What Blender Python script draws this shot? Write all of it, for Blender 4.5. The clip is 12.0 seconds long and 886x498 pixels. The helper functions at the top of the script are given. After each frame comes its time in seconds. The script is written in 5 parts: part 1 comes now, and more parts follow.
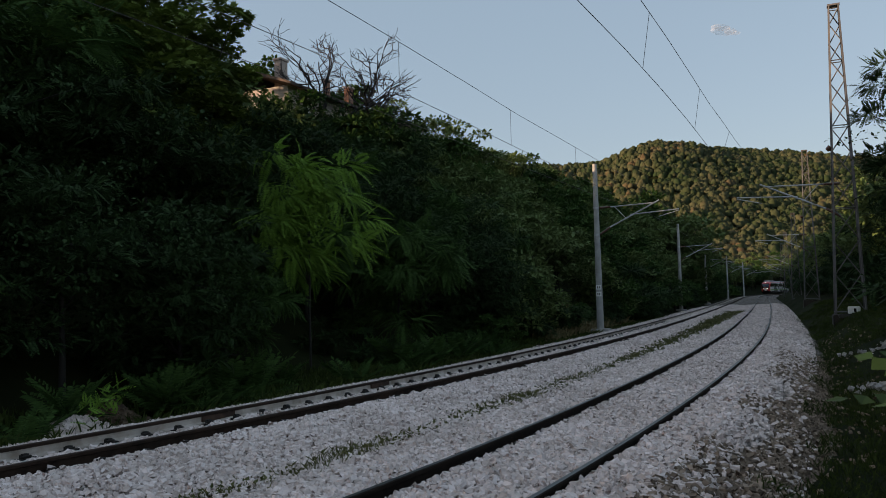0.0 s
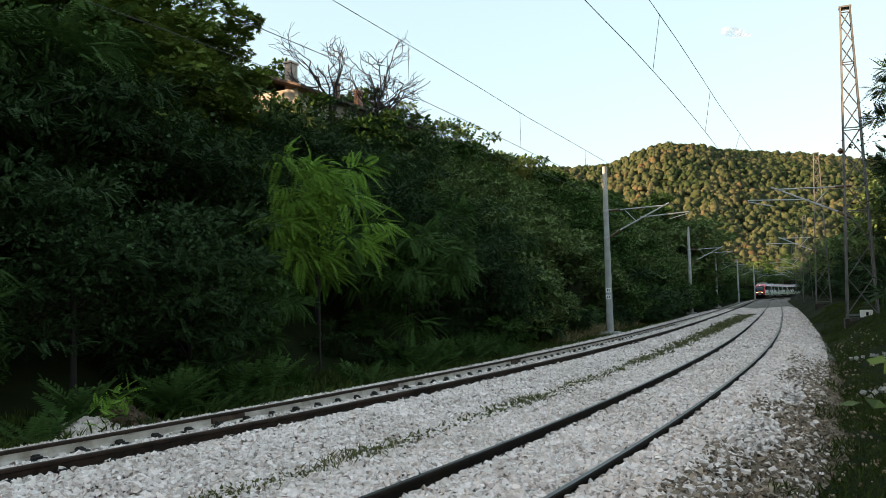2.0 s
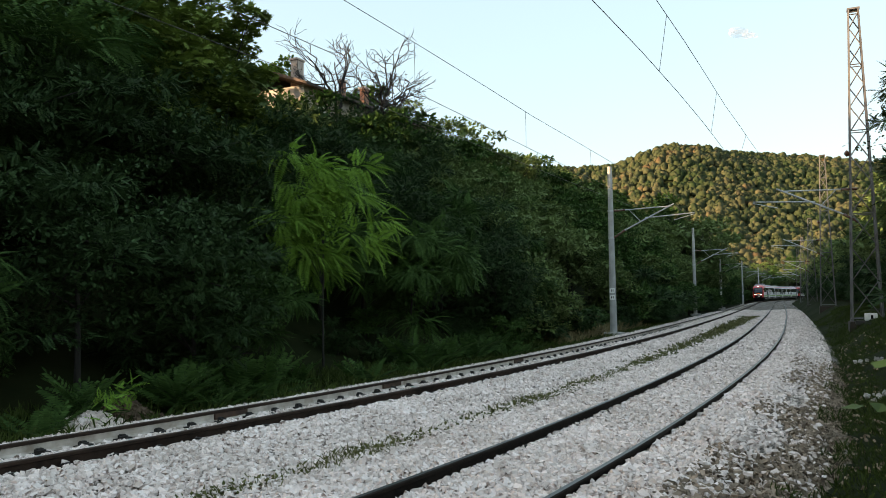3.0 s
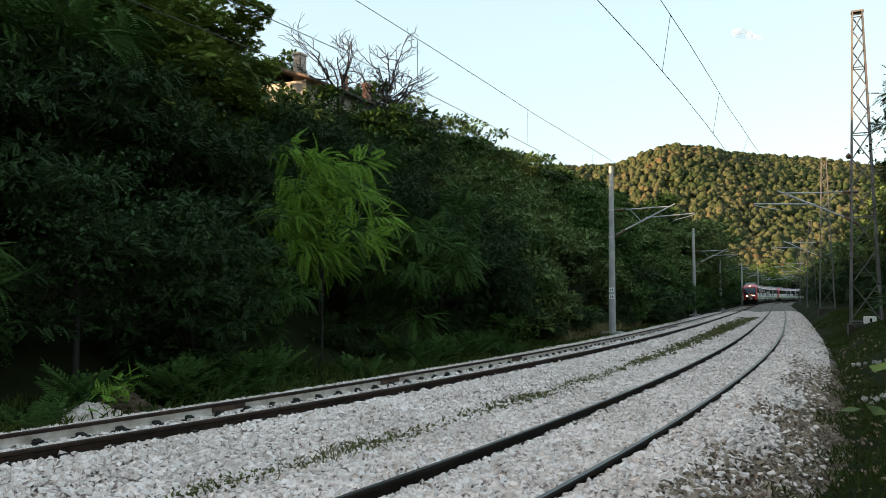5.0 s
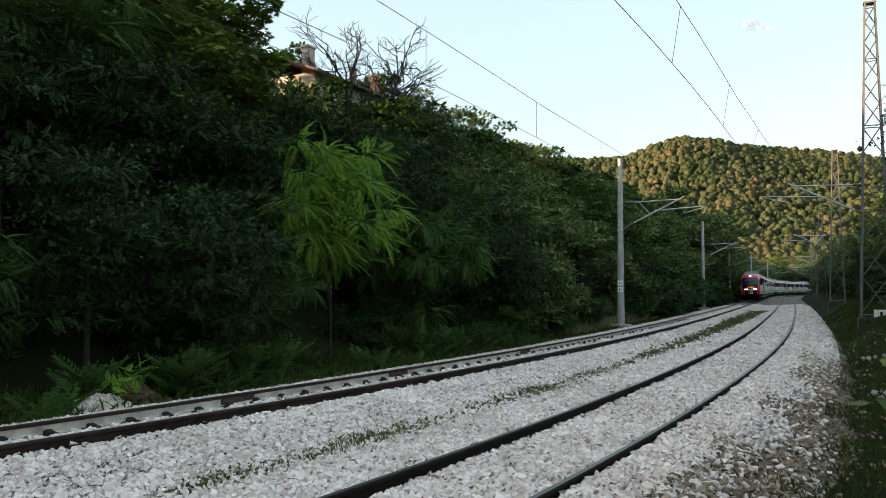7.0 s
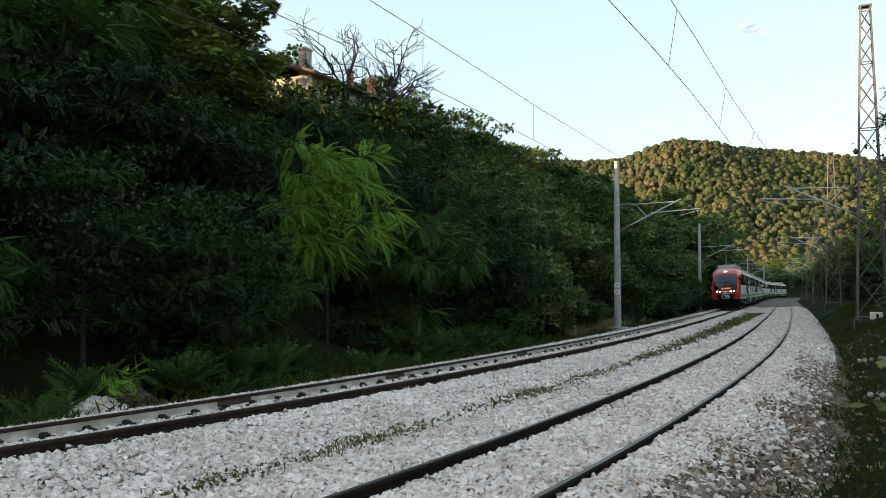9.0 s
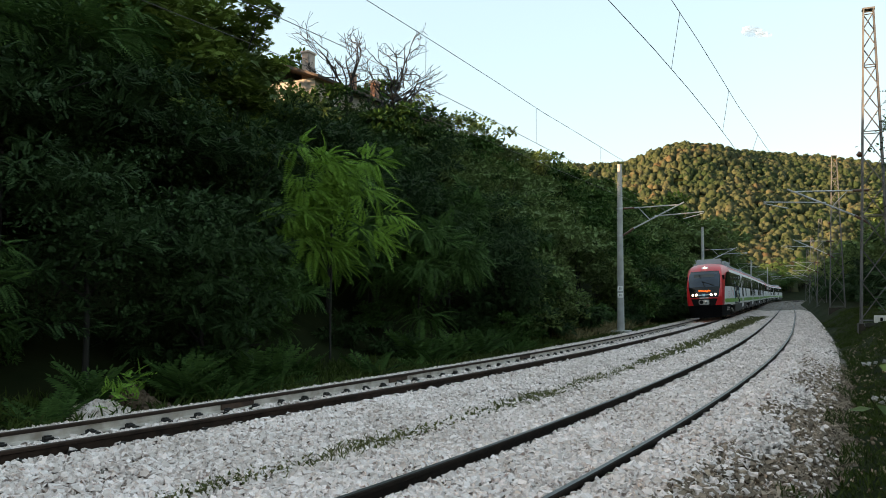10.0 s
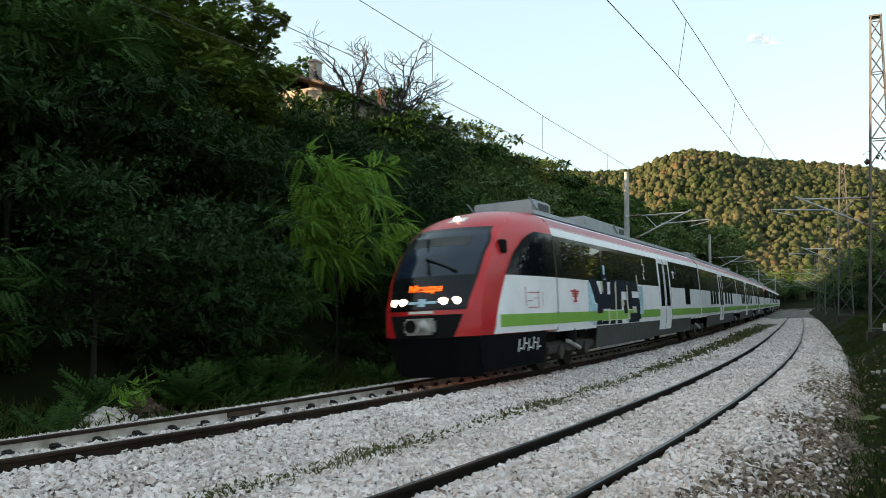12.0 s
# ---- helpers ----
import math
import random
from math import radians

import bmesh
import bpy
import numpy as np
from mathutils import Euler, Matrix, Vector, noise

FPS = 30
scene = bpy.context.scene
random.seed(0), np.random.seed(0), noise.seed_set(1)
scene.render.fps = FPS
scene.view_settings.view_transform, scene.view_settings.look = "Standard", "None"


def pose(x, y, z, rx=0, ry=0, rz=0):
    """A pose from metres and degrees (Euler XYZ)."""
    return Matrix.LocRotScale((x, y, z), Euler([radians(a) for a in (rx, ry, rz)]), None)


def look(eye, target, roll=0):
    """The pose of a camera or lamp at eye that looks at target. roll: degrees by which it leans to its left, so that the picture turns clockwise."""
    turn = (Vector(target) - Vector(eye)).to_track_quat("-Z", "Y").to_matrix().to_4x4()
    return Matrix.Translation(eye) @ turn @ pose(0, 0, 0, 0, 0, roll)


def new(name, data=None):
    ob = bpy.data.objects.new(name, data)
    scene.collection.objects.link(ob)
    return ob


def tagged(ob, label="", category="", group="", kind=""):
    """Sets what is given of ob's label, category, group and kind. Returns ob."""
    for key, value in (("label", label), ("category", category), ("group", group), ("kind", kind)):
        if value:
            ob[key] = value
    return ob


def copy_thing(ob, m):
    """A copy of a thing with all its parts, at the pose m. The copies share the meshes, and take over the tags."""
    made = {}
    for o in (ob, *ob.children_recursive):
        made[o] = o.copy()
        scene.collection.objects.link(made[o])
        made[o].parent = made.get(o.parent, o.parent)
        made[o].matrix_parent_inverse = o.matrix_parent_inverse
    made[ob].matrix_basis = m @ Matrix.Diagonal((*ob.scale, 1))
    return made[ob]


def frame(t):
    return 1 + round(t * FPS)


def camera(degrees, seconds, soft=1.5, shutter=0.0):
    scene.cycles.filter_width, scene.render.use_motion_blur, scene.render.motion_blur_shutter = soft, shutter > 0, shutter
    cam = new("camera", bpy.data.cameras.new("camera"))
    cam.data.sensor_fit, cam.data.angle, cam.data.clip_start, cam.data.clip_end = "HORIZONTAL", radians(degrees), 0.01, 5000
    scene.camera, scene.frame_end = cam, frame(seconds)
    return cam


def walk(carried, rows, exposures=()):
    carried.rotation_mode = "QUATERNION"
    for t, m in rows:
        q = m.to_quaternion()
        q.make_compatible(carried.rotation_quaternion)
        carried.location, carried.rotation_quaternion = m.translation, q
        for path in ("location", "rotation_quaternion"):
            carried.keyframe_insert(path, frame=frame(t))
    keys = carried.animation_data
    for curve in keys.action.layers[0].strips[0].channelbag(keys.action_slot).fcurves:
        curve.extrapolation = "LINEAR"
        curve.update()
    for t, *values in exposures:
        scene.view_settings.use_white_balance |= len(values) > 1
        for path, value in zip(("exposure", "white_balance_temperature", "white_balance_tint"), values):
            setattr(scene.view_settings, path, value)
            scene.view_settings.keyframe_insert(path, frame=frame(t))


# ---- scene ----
cam = camera(60.0, 12.0, soft=0.6, shutter=0.22)
EYE = (0.0, 0.0, 1.692)
# seconds and the camera's turn; the hand-held camera only pans, tilts and rolls
TURNS = [(0.0, 93.542, 1.401, -0.931), (0.5, 93.624, 1.523, -0.698), (1.0, 93.761, 1.607, -0.624), (1.5, 93.817, 1.486, -0.313),
         (2.0, 93.751, 1.286, -0.237), (2.5, 93.754, 0.886, -0.132), (3.0, 93.643, 0.651, 0.033), (5.0, 93.408, -0.194, -0.012),
         (5.5, 93.275, -0.19, -0.004), (6.0, 93.113, -0.284, 0.098), (6.5, 92.973, -0.27, 0.501), (7.0, 92.859, -0.296, 0.604),
         (9.0, 93.032, -0.293, 0.37), (9.5, 92.999, -0.317, 0.492), (10.0, 93.277, -0.299, 0.589), (10.5, 93.418, -0.315, 0.687),
         (11.0, 93.5, -0.164, 0.835), (11.5, 93.633, -0.185, 0.95), (12.0, 93.85, -0.312, 1.075)]
walk(cam, [(t, pose(*EYE, a, b, c)) for t, a, b, c in TURNS],
     exposures=[(0.0, 1.22, 9800, 28), (0.3, 1.66, 10200, 24), (0.6, 2.16, 11000, 22), (1.0, 2.34, 11600, 21), (12.0, 2.34, 11600, 21)])

# ---- light ----
SUN_WAY = Vector((-0.95, -0.17, 0.21)).normalized()
world = bpy.data.worlds.new("world")
scene.world = world
world.use_nodes = True
wn = world.node_tree
sky = wn.nodes.new("ShaderNodeTexSky")
sky.sky_type = "NISHITA"
sky.sun_disc = False
sky.sun_elevation = math.asin(SUN_WAY.z)
sky.sun_rotation = math.atan2(SUN_WAY.x, SUN_WAY.y)
sky.air_density, sky.dust_density, sky.ozone_density = 1.0, 1.4, 2.6
wn.nodes["Background"].inputs["Strength"].default_value = 0.15
veil = wn.nodes.new("ShaderNodeMix")  # thin even haze in front of the clear sky
veil.data_type = "RGBA"
veil.inputs[0].default_value, veil.inputs[7].default_value = 0.74, (0.57, 1.22, 1.93, 1)
wn.links.new(sky.outputs[0], veil.inputs[6])
wn.links.new(veil.outputs[2], wn.nodes["Background"].inputs["Color"])
sun = new("sun", bpy.data.lights.new("sun", "SUN"))
sun.data.energy, sun.data.angle, sun.data.color = 2.9, radians(0.5), (1.0, 0.87, 0.70)
sun.matrix_world = look(SUN_WAY * 100, (0, 0, 0))
scene.view_settings.exposure = 0.0


# ---- materials ----
def shade(name, color, rough=0.8, metal=0.0, vary=0.25, scale=8.0, bump=0.0, bump_scale=60.0, tint=None, big=0.15, coord="Object",
          island=0.0, spec=0.5, emit=None, power=0.0):
    """A painted or weathered surface: colour varied at two scales, fine relief."""
    m = bpy.data.materials.new(name)
    m.use_nodes = True
    n, l = m.node_tree.nodes, m.node_tree.links
    p = n["Principled BSDF"]
    p.inputs["Roughness"].default_value, p.inputs["Metallic"].default_value = rough, metal
    p.inputs["Specular IOR Level"].default_value = spec
    tc = n.new("ShaderNodeTexCoord")
    fine, wide = n.new("ShaderNodeTexNoise"), n.new("ShaderNodeTexNoise")
    for tex, sc in ((fine, scale), (wide, scale * big)):
        tex.inputs["Scale"].default_value, tex.inputs["Detail"].default_value = sc, 5
        l.new(tc.outputs[coord], tex.inputs["Vector"])
    mix = n.new("ShaderNodeMix")
    mix.data_type = "RGBA"
    dark = tint or [c * (1 - vary) for c in color]
    mix.inputs[6].default_value, mix.inputs[7].default_value = (*dark, 1), (*[min(1, c * (1 + vary * 0.6)) for c in color], 1)
    add = n.new("ShaderNodeMath")
    add.operation = "ADD"
    l.new(fine.outputs["Fac"], add.inputs[0])
    l.new(wide.outputs["Fac"], add.inputs[1])
    ramp = n.new("ShaderNodeMapRange")
    ramp.inputs[1].default_value, ramp.inputs[2].default_value = 0.75, 1.25
    l.new(add.outputs[0], ramp.inputs[0])
    fac = ramp.outputs[0]
    if island:
        geo = n.new("ShaderNodeNewGeometry")
        mi = n.new("ShaderNodeMath")
        mi.operation = "MULTIPLY_ADD"
        mi.inputs[1].default_value = island
        l.new(geo.outputs["Random Per Island"], mi.inputs[0])
        sc2 = n.new("ShaderNodeMath")
        sc2.operation = "MULTIPLY"
        sc2.inputs[1].default_value = 1 - island
        l.new(fac, sc2.inputs[0])
        l.new(sc2.outputs[0], mi.inputs[2])
        fac = mi.outputs[0]
    l.new(fac, mix.inputs[0])
    l.new(mix.outputs[2], p.inputs["Base Color"])
    if bump:
        b, t = n.new("ShaderNodeBump"), n.new("ShaderNodeTexNoise")
        t.inputs["Scale"].default_value, t.inputs["Detail"].default_value = bump_scale, 4
        l.new(tc.outputs[coord], t.inputs["Vector"])
        b.inputs["Strength"].default_value, b.inputs["Distance"].default_value = bump, 0.02
        l.new(t.outputs["Fac"], b.inputs["Height"])
        l.new(b.outputs[0], p.inputs["Normal"])
    if emit:
        p.inputs["Emission Color"].default_value, p.inputs["Emission Strength"].default_value = (*emit, 1), power
    return m


def leaf_shade(name, low, high, thru=0.14, patch=0.7, single=0.45):
    """Foliage: every leaf takes its own tone; some light goes through it."""
    m = bpy.data.materials.new(name)
    m.use_nodes = True
    n, l = m.node_tree.nodes, m.node_tree.links
    p = n["Principled BSDF"]
    p.inputs["Roughness"].default_value, p.inputs["Specular IOR Level"].default_value = 0.6, 0.07
    geo, info, ramp = n.new("ShaderNodeNewGeometry"), n.new("ShaderNodeObjectInfo"), n.new("ShaderNodeMix")
    ramp.data_type = "RGBA"
    ramp.inputs[6].default_value, ramp.inputs[7].default_value = (*low, 1), (*high, 1)
    tc, nz = n.new("ShaderNodeTexCoord"), n.new("ShaderNodeTexNoise")
    nz.inputs["Scale"].default_value, nz.inputs["Detail"].default_value = patch, 3
    l.new(tc.outputs["Object"], nz.inputs["Vector"])
    a = n.new("ShaderNodeMath")
    a.operation = "MULTIPLY_ADD"
    a.inputs[1].default_value = single
    l.new(geo.outputs["Random Per Island"], a.inputs[0])
    mr = n.new("ShaderNodeMapRange")
    mr.inputs[1].default_value, mr.inputs[2].default_value, mr.inputs[4].default_value = 0.3, 0.7, 0.85 - single
    l.new(nz.outputs["Fac"], mr.inputs[0])
    l.new(mr.outputs[0], a.inputs[2])
    a2 = n.new("ShaderNodeMath")
    a2.operation = "MULTIPLY_ADD"
    a2.inputs[1].default_value = 0.3
    l.new(info.outputs["Random"], a2.inputs[0])
    l.new(a.outputs[0], a2.inputs[2])
    l.new(a2.outputs[0], ramp.inputs[0])
    l.new(ramp.outputs[2], p.inputs["Base Color"])
    tr, mx = n.new("ShaderNodeBsdfTranslucent"), n.new("ShaderNodeMixShader")
    l.new(ramp.outputs[2], tr.inputs["Color"])
    mx.inputs[0].default_value = thru
    l.new(p.outputs[0], mx.inputs[1])
    l.new(tr.outputs[0], mx.inputs[2])
    l.new(mx.outputs[0], n["Material Output"].inputs["Surface"])
    return m


def hill_shade(name):
    """Mixed woods in early autumn: each crown its own tone, rusty patches, a little change from leaf to leaf."""
    m = bpy.data.materials.new(name)
    m.use_nodes = True
    n, l = m.node_tree.nodes, m.node_tree.links
    p = n["Principled BSDF"]
    p.inputs["Roughness"].default_value, p.inputs["Specular IOR Level"].default_value = 0.8, 0.03
    tc, cell, wide, geo = n.new("ShaderNodeTexCoord"), n.new("ShaderNodeTexVoronoi"), n.new("ShaderNodeTexNoise"), n.new("ShaderNodeNewGeometry")
    cell.inputs["Scale"].default_value, wide.inputs["Scale"].default_value, wide.inputs["Detail"].default_value = 0.2, 0.016, 4
    l.new(tc.outputs["Object"], cell.inputs["Vector"])
    l.new(tc.outputs["Object"], wide.inputs["Vector"])
    sep = n.new("ShaderNodeSeparateColor")
    l.new(cell.outputs["Color"], sep.inputs[0])
    sums = [n.new("ShaderNodeMath") for _ in range(2)]
    for node, k in zip(sums, (0.55, 0.14)):
        node.operation = "MULTIPLY_ADD"
        node.inputs[1].default_value = k
    l.new(sep.outputs[0], sums[0].inputs[0])
    l.new(wide.outputs["Fac"], sums[0].inputs[2])
    l.new(geo.outputs["Random Per Island"], sums[1].inputs[0])
    l.new(sums[0].outputs[0], sums[1].inputs[2])
    ramp = n.new("ShaderNodeValToRGB")
    e = ramp.color_ramp.elements
    e[0].position, e[0].color = 0.42, (0.024, 0.042, 0.019, 1)
    e[1].position, e[1].color = 1.0, (0.095, 0.066, 0.038, 1)
    for at, c in ((0.62, (0.036, 0.048, 0.024, 1)), (0.80, (0.057, 0.066, 0.036, 1)), (0.93, (0.076, 0.070, 0.040, 1))):
        e.new(at).color = c
    scale = n.new("ShaderNodeMath")
    scale.operation = "MULTIPLY"
    scale.inputs[1].default_value = 0.8
    l.new(sums[1].outputs[0], scale.inputs[0])
    l.new(scale.outputs[0], ramp.inputs[0])
    l.new(ramp.outputs[0], p.inputs["Base Color"])
    return m


def stone_shade(name):
    """Packed broken stone: every cell its own tone and height, dark joints between with gap shade painted in."""
    m = bpy.data.materials.new(name)
    m.use_nodes = True
    n, l = m.node_tree.nodes, m.node_tree.links
    p = n["Principled BSDF"]
    p.inputs["Roughness"].default_value = 0.95
    tc = n.new("ShaderNodeTexCoord")
    cell, gap, wide = n.new("ShaderNodeTexVoronoi"), n.new("ShaderNodeTexVoronoi"), n.new("ShaderNodeTexNoise")
    gap.feature = "DISTANCE_TO_EDGE"
    wide.inputs["Scale"].default_value = 0.6
    for v in (cell, gap):
        v.inputs["Scale"].default_value = 15.0
        l.new(tc.outputs["Object"], v.inputs["Vector"])
    l.new(tc.outputs["Object"], wide.inputs["Vector"])
    sep = n.new("ShaderNodeSeparateColor")
    l.new(cell.outputs["Color"], sep.inputs[0])
    tone, joint, mix2 = n.new("ShaderNodeMix"), n.new("ShaderNodeMix"), n.new("ShaderNodeMix")
    for x in (tone, joint, mix2):
        x.data_type = "RGBA"
    # cells kept darker than the loose stones, for occlusion in the gaps
    tone.inputs[6].default_value, tone.inputs[7].default_value = (0.17, 0.128, 0.105, 1), (0.46, 0.37, 0.325, 1)
    l.new(sep.outputs[0], tone.inputs[0])
    mr = n.new("ShaderNodeMapRange")
    mr.inputs[2].default_value = 0.2
    l.new(gap.outputs["Distance"], mr.inputs[0])
    # joints: brown dirt, darkened further for shade between stones
    joint.inputs[6].default_value = (0.045, 0.033, 0.025, 1)
    l.new(mr.outputs[0], joint.inputs[0])
    l.new(tone.outputs[2], joint.inputs[7])
    mix2.blend_type = "MULTIPLY"
    mix2.inputs[0].default_value = 0.1
    l.new(joint.outputs[2], mix2.inputs[6])
    l.new(wide.outputs["Fac"], mix2.inputs[7])
    l.new(mix2.outputs[2], p.inputs["Base Color"])
    b = n.new("ShaderNodeBump")
    b.inputs["Strength"].default_value, b.inputs["Distance"].default_value = 0.45, 0.03
    add = n.new("ShaderNodeMath")
    add.operation = "ADD"
    l.new(sep.outputs[1], add.inputs[0])
    l.new(mr.outputs[0], add.inputs[1])
    l.new(add.outputs[0], b.inputs["Height"])
    l.new(b.outputs[0], p.inputs["Normal"])
    return m


def glass_shade(name, color, rough=0.06, spec=0.6):
    return shade(name, color, rough=rough, vary=0.3, scale=1.5, spec=spec)


M_STONE = shade("limestone_ballast", (0.97, 0.775, 0.745), 0.95, spec=0.1, tint=(0.50, 0.39, 0.345), vary=0.15, scale=9, big=0.06, island=0.55, bump=0.3, bump_scale=90)
M_BED = stone_shade("ballast_bed")
M_BROWNST = shade("rust_stained_stones", (0.30, 0.215, 0.165), 0.95, spec=0.1, vary=0.7, scale=14, island=0.85)
M_RAILF = shade("rusty_far_rail_steel", (0.036, 0.019, 0.013), 0.8, 0.0, vary=0.5, scale=9, bump=0.2, spec=0.2)
M_RAILB = shade("brown_rusty_rail_head", (0.075, 0.040, 0.028), 0.7, 0.0, vary=0.4, scale=6, spec=0.25)
M_GREYGR = shade("grey_gravel", (0.40, 0.38, 0.36), 0.95, vary=0.5, scale=14, island=0.5)
M_RAIL = shade("rusty_rail_steel", (0.018, 0.011, 0.008), 0.8, 0.0, vary=0.45, scale=9, bump=0.15, spec=0.15)
M_HEAD = shade("worn_rail_head", (0.012, 0.012, 0.013), 0.32, 0.0, vary=0.3, scale=5)
M_DUST = shade("dusty_rail_web", (0.60, 0.52, 0.47), 0.9, vary=0.2, scale=5, tint=(0.34, 0.26, 0.21))
M_CONC = shade("grey_concrete", (0.40, 0.39, 0.37), 0.85, vary=0.25, scale=12, bump=0.15)
M_POLE = shade("spun_concrete", (0.36, 0.36, 0.35), 0.8, vary=0.22, scale=3, bump=0.1)
M_CLIP = shade("black_clip_steel", (0.025, 0.022, 0.02), 0.6, 0.5)
M_RUST = shade("red_rust", (0.075, 0.036, 0.023), 0.85, vary=0.4, scale=10)
M_GALV = shade("galvanised_steel", (0.42, 0.43, 0.44), 0.45, 0.7, vary=0.2, scale=5)
M_LATT = shade("weathered_lattice_steel", (0.125, 0.122, 0.125), 0.6, 0.4, vary=0.35, scale=3)
M_WIRE = shade("dark_copper_wire", (0.045, 0.04, 0.04), 0.5, 0.6)
M_INSUL = shade("brown_porcelain", (0.10, 0.04, 0.025), 0.25)
# soil set near black so that gaps under the trees read as deep shade
M_GROUND = shade("shade_dark_litter_soil", (0.016, 0.020, 0.008), 0.95, vary=0.5, scale=1.2, tint=(0.010, 0.016, 0.006), spec=0.05, bump=0.6, bump_scale=8)
M_GRASS = leaf_shade("grass_blades", (0.008, 0.020, 0.005), (0.058, 0.090, 0.022), 0.12)
M_DRY = leaf_shade("dry_grass", (0.16, 0.12, 0.06), (0.28, 0.23, 0.13), 0.25)
# near-black low tones put the wood's deep shade into the leaf colour
M_ROBIN = leaf_shade("shade_dark_pinnate_leaves", (0.0025, 0.009, 0.003), (0.036, 0.085, 0.032))
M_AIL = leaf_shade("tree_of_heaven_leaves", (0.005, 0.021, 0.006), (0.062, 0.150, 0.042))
M_AILY = leaf_shade("yellowish_tree_of_heaven_leaves", (0.026, 0.10, 0.018), (0.19, 0.39, 0.07), 0.25)
M_WALN = leaf_shade("walnut_leaves", (0.045, 0.09, 0.02), (0.14, 0.20, 0.045))
M_OLIVE = leaf_shade("olive_leaves", (0.038, 0.075, 0.026), (0.135, 0.205, 0.075))
M_FARL = leaf_shade("far_green_leaves", (0.045, 0.09, 0.032), (0.145, 0.215, 0.082))
M_HILL = hill_shade("autumn_woods")
M_WEED = leaf_shade("low_weeds", (0.05, 0.07, 0.025), (0.20, 0.18, 0.085), 0.25)
M_LITTER = shade("rusty_soil_with_chips", (0.12, 0.075, 0.05), 0.95, vary=0.5, scale=6, bump=0.6, bump_scale=20)
# bark far below grey-brown: canopy shade is put into its colour
M_BARK = shade("shade_dark_bark", (0.018, 0.014, 0.012), 0.9, vary=0.4, scale=6, bump=0.5, bump_scale=20)
M_DEAD = shade("bare_dark_bark", (0.022, 0.018, 0.018), 0.9, vary=0.3, scale=6)
M_PLASTER = shade("ochre_plaster", (0.36, 0.31, 0.265), 0.9, vary=0.2, scale=2, bump=0.1)
M_BRICK = shade("old_red_brick", (0.26, 0.12, 0.08), 0.9, vary=0.35, scale=6, bump=0.3)
M_CHIM = shade("sooty_plaster", (0.40, 0.31, 0.27), 0.9, vary=0.3, scale=3)
M_ROOF = shade("weathered_roof_tiles", (0.09, 0.06, 0.05), 0.85, vary=0.35, scale=4, bump=0.3)
M_WHITE = shade("white_train_paint", (0.90, 0.86, 0.87), 0.35, vary=0.10, scale=2)
M_GREEN = shade("green_train_paint", (0.16, 0.42, 0.07), 0.4, vary=0.15, scale=2)
M_RED = shade("red_train_paint", (0.72, 0.022, 0.026), 0.3, vary=0.15, scale=1.5)
M_PINK = shade("faded_red_paint", (0.58, 0.13, 0.15), 0.45, vary=0.15, scale=1.5)
M_BLACKG = glass_shade("tinted_window_band", (0.008, 0.009, 0.010), 0.12, 0.3)
M_PANE = glass_shade("dark_window_pane", (0.006, 0.008, 0.010), 0.03)
M_SCREEN = glass_shade("windscreen_glass", (0.010, 0.022, 0.040), 0.04, 0.5)
M_GREY = shade("grey_roof_metal", (0.36, 0.38, 0.40), 0.5, 0.3, vary=0.15, scale=3)
M_APRON = shade("black_grey_apron", (0.006, 0.006, 0.007), 0.85, vary=0.3, scale=3, spec=0.06)
M_SKIRT = shade("dirty_grey_skirt", (0.05, 0.048, 0.045), 0.65, vary=0.3, scale=3)
M_UNDER = shade("brake_dust_underframe", (0.035, 0.026, 0.02), 0.85, vary=0.4, scale=5)
M_BLACK = shade("black_rubber", (0.007, 0.007, 0.007), 0.8, spec=0.12)
M_LAMP = shade("lit_headlamp", (0.9, 0.9, 0.9), 0.2, emit=(1.0, 0.95, 0.85), power=2.2)
M_LED = shade("orange_led", (0.3, 0.08, 0.01), 0.4, emit=(1.0, 0.15, 0.02), power=0.55)
M_BLUEG = glass_shade("blue_lamp_glass", (0.05, 0.16, 0.42), 0.1)
M_CHROME = shade("light_grey_coupler", (0.42, 0.42, 0.41), 0.45, 0.5, vary=0.3, scale=8)
M_NAVY = shade("dark_navy_spray_paint", (0.010, 0.015, 0.024), 0.8, vary=0.3, spec=0.1)
M_CYAN = shade("pale_blue_spray_paint", (0.38, 0.62, 0.72), 0.5, vary=0.3)
M_CREAM = shade("cream_spray_paint", (0.62, 0.56, 0.40), 0.5, vary=0.2)
M_SIGN = shade("white_sign_enamel", (0.75, 0.75, 0.72), 0.5, vary=0.1)
M_CLOUD = shade("thin_cloud", (0.9, 0.86, 0.86), 1.0, vary=0.05, scale=0.05)
_thin, _veil = M_CLOUD.node_tree.nodes.new("ShaderNodeMixShader"), M_CLOUD.node_tree.nodes.new("ShaderNodeBsdfTransparent")
_thin.inputs[0].default_value = 0.12
M_CLOUD.node_tree.links.new(_veil.outputs[0], _thin.inputs[1])
M_CLOUD.node_tree.links.new(M_CLOUD.node_tree.nodes["Principled BSDF"].outputs[0], _thin.inputs[2])
M_CLOUD.node_tree.links.new(_thin.outputs[0], M_CLOUD.node_tree.nodes["Material Output"].inputs["Surface"])


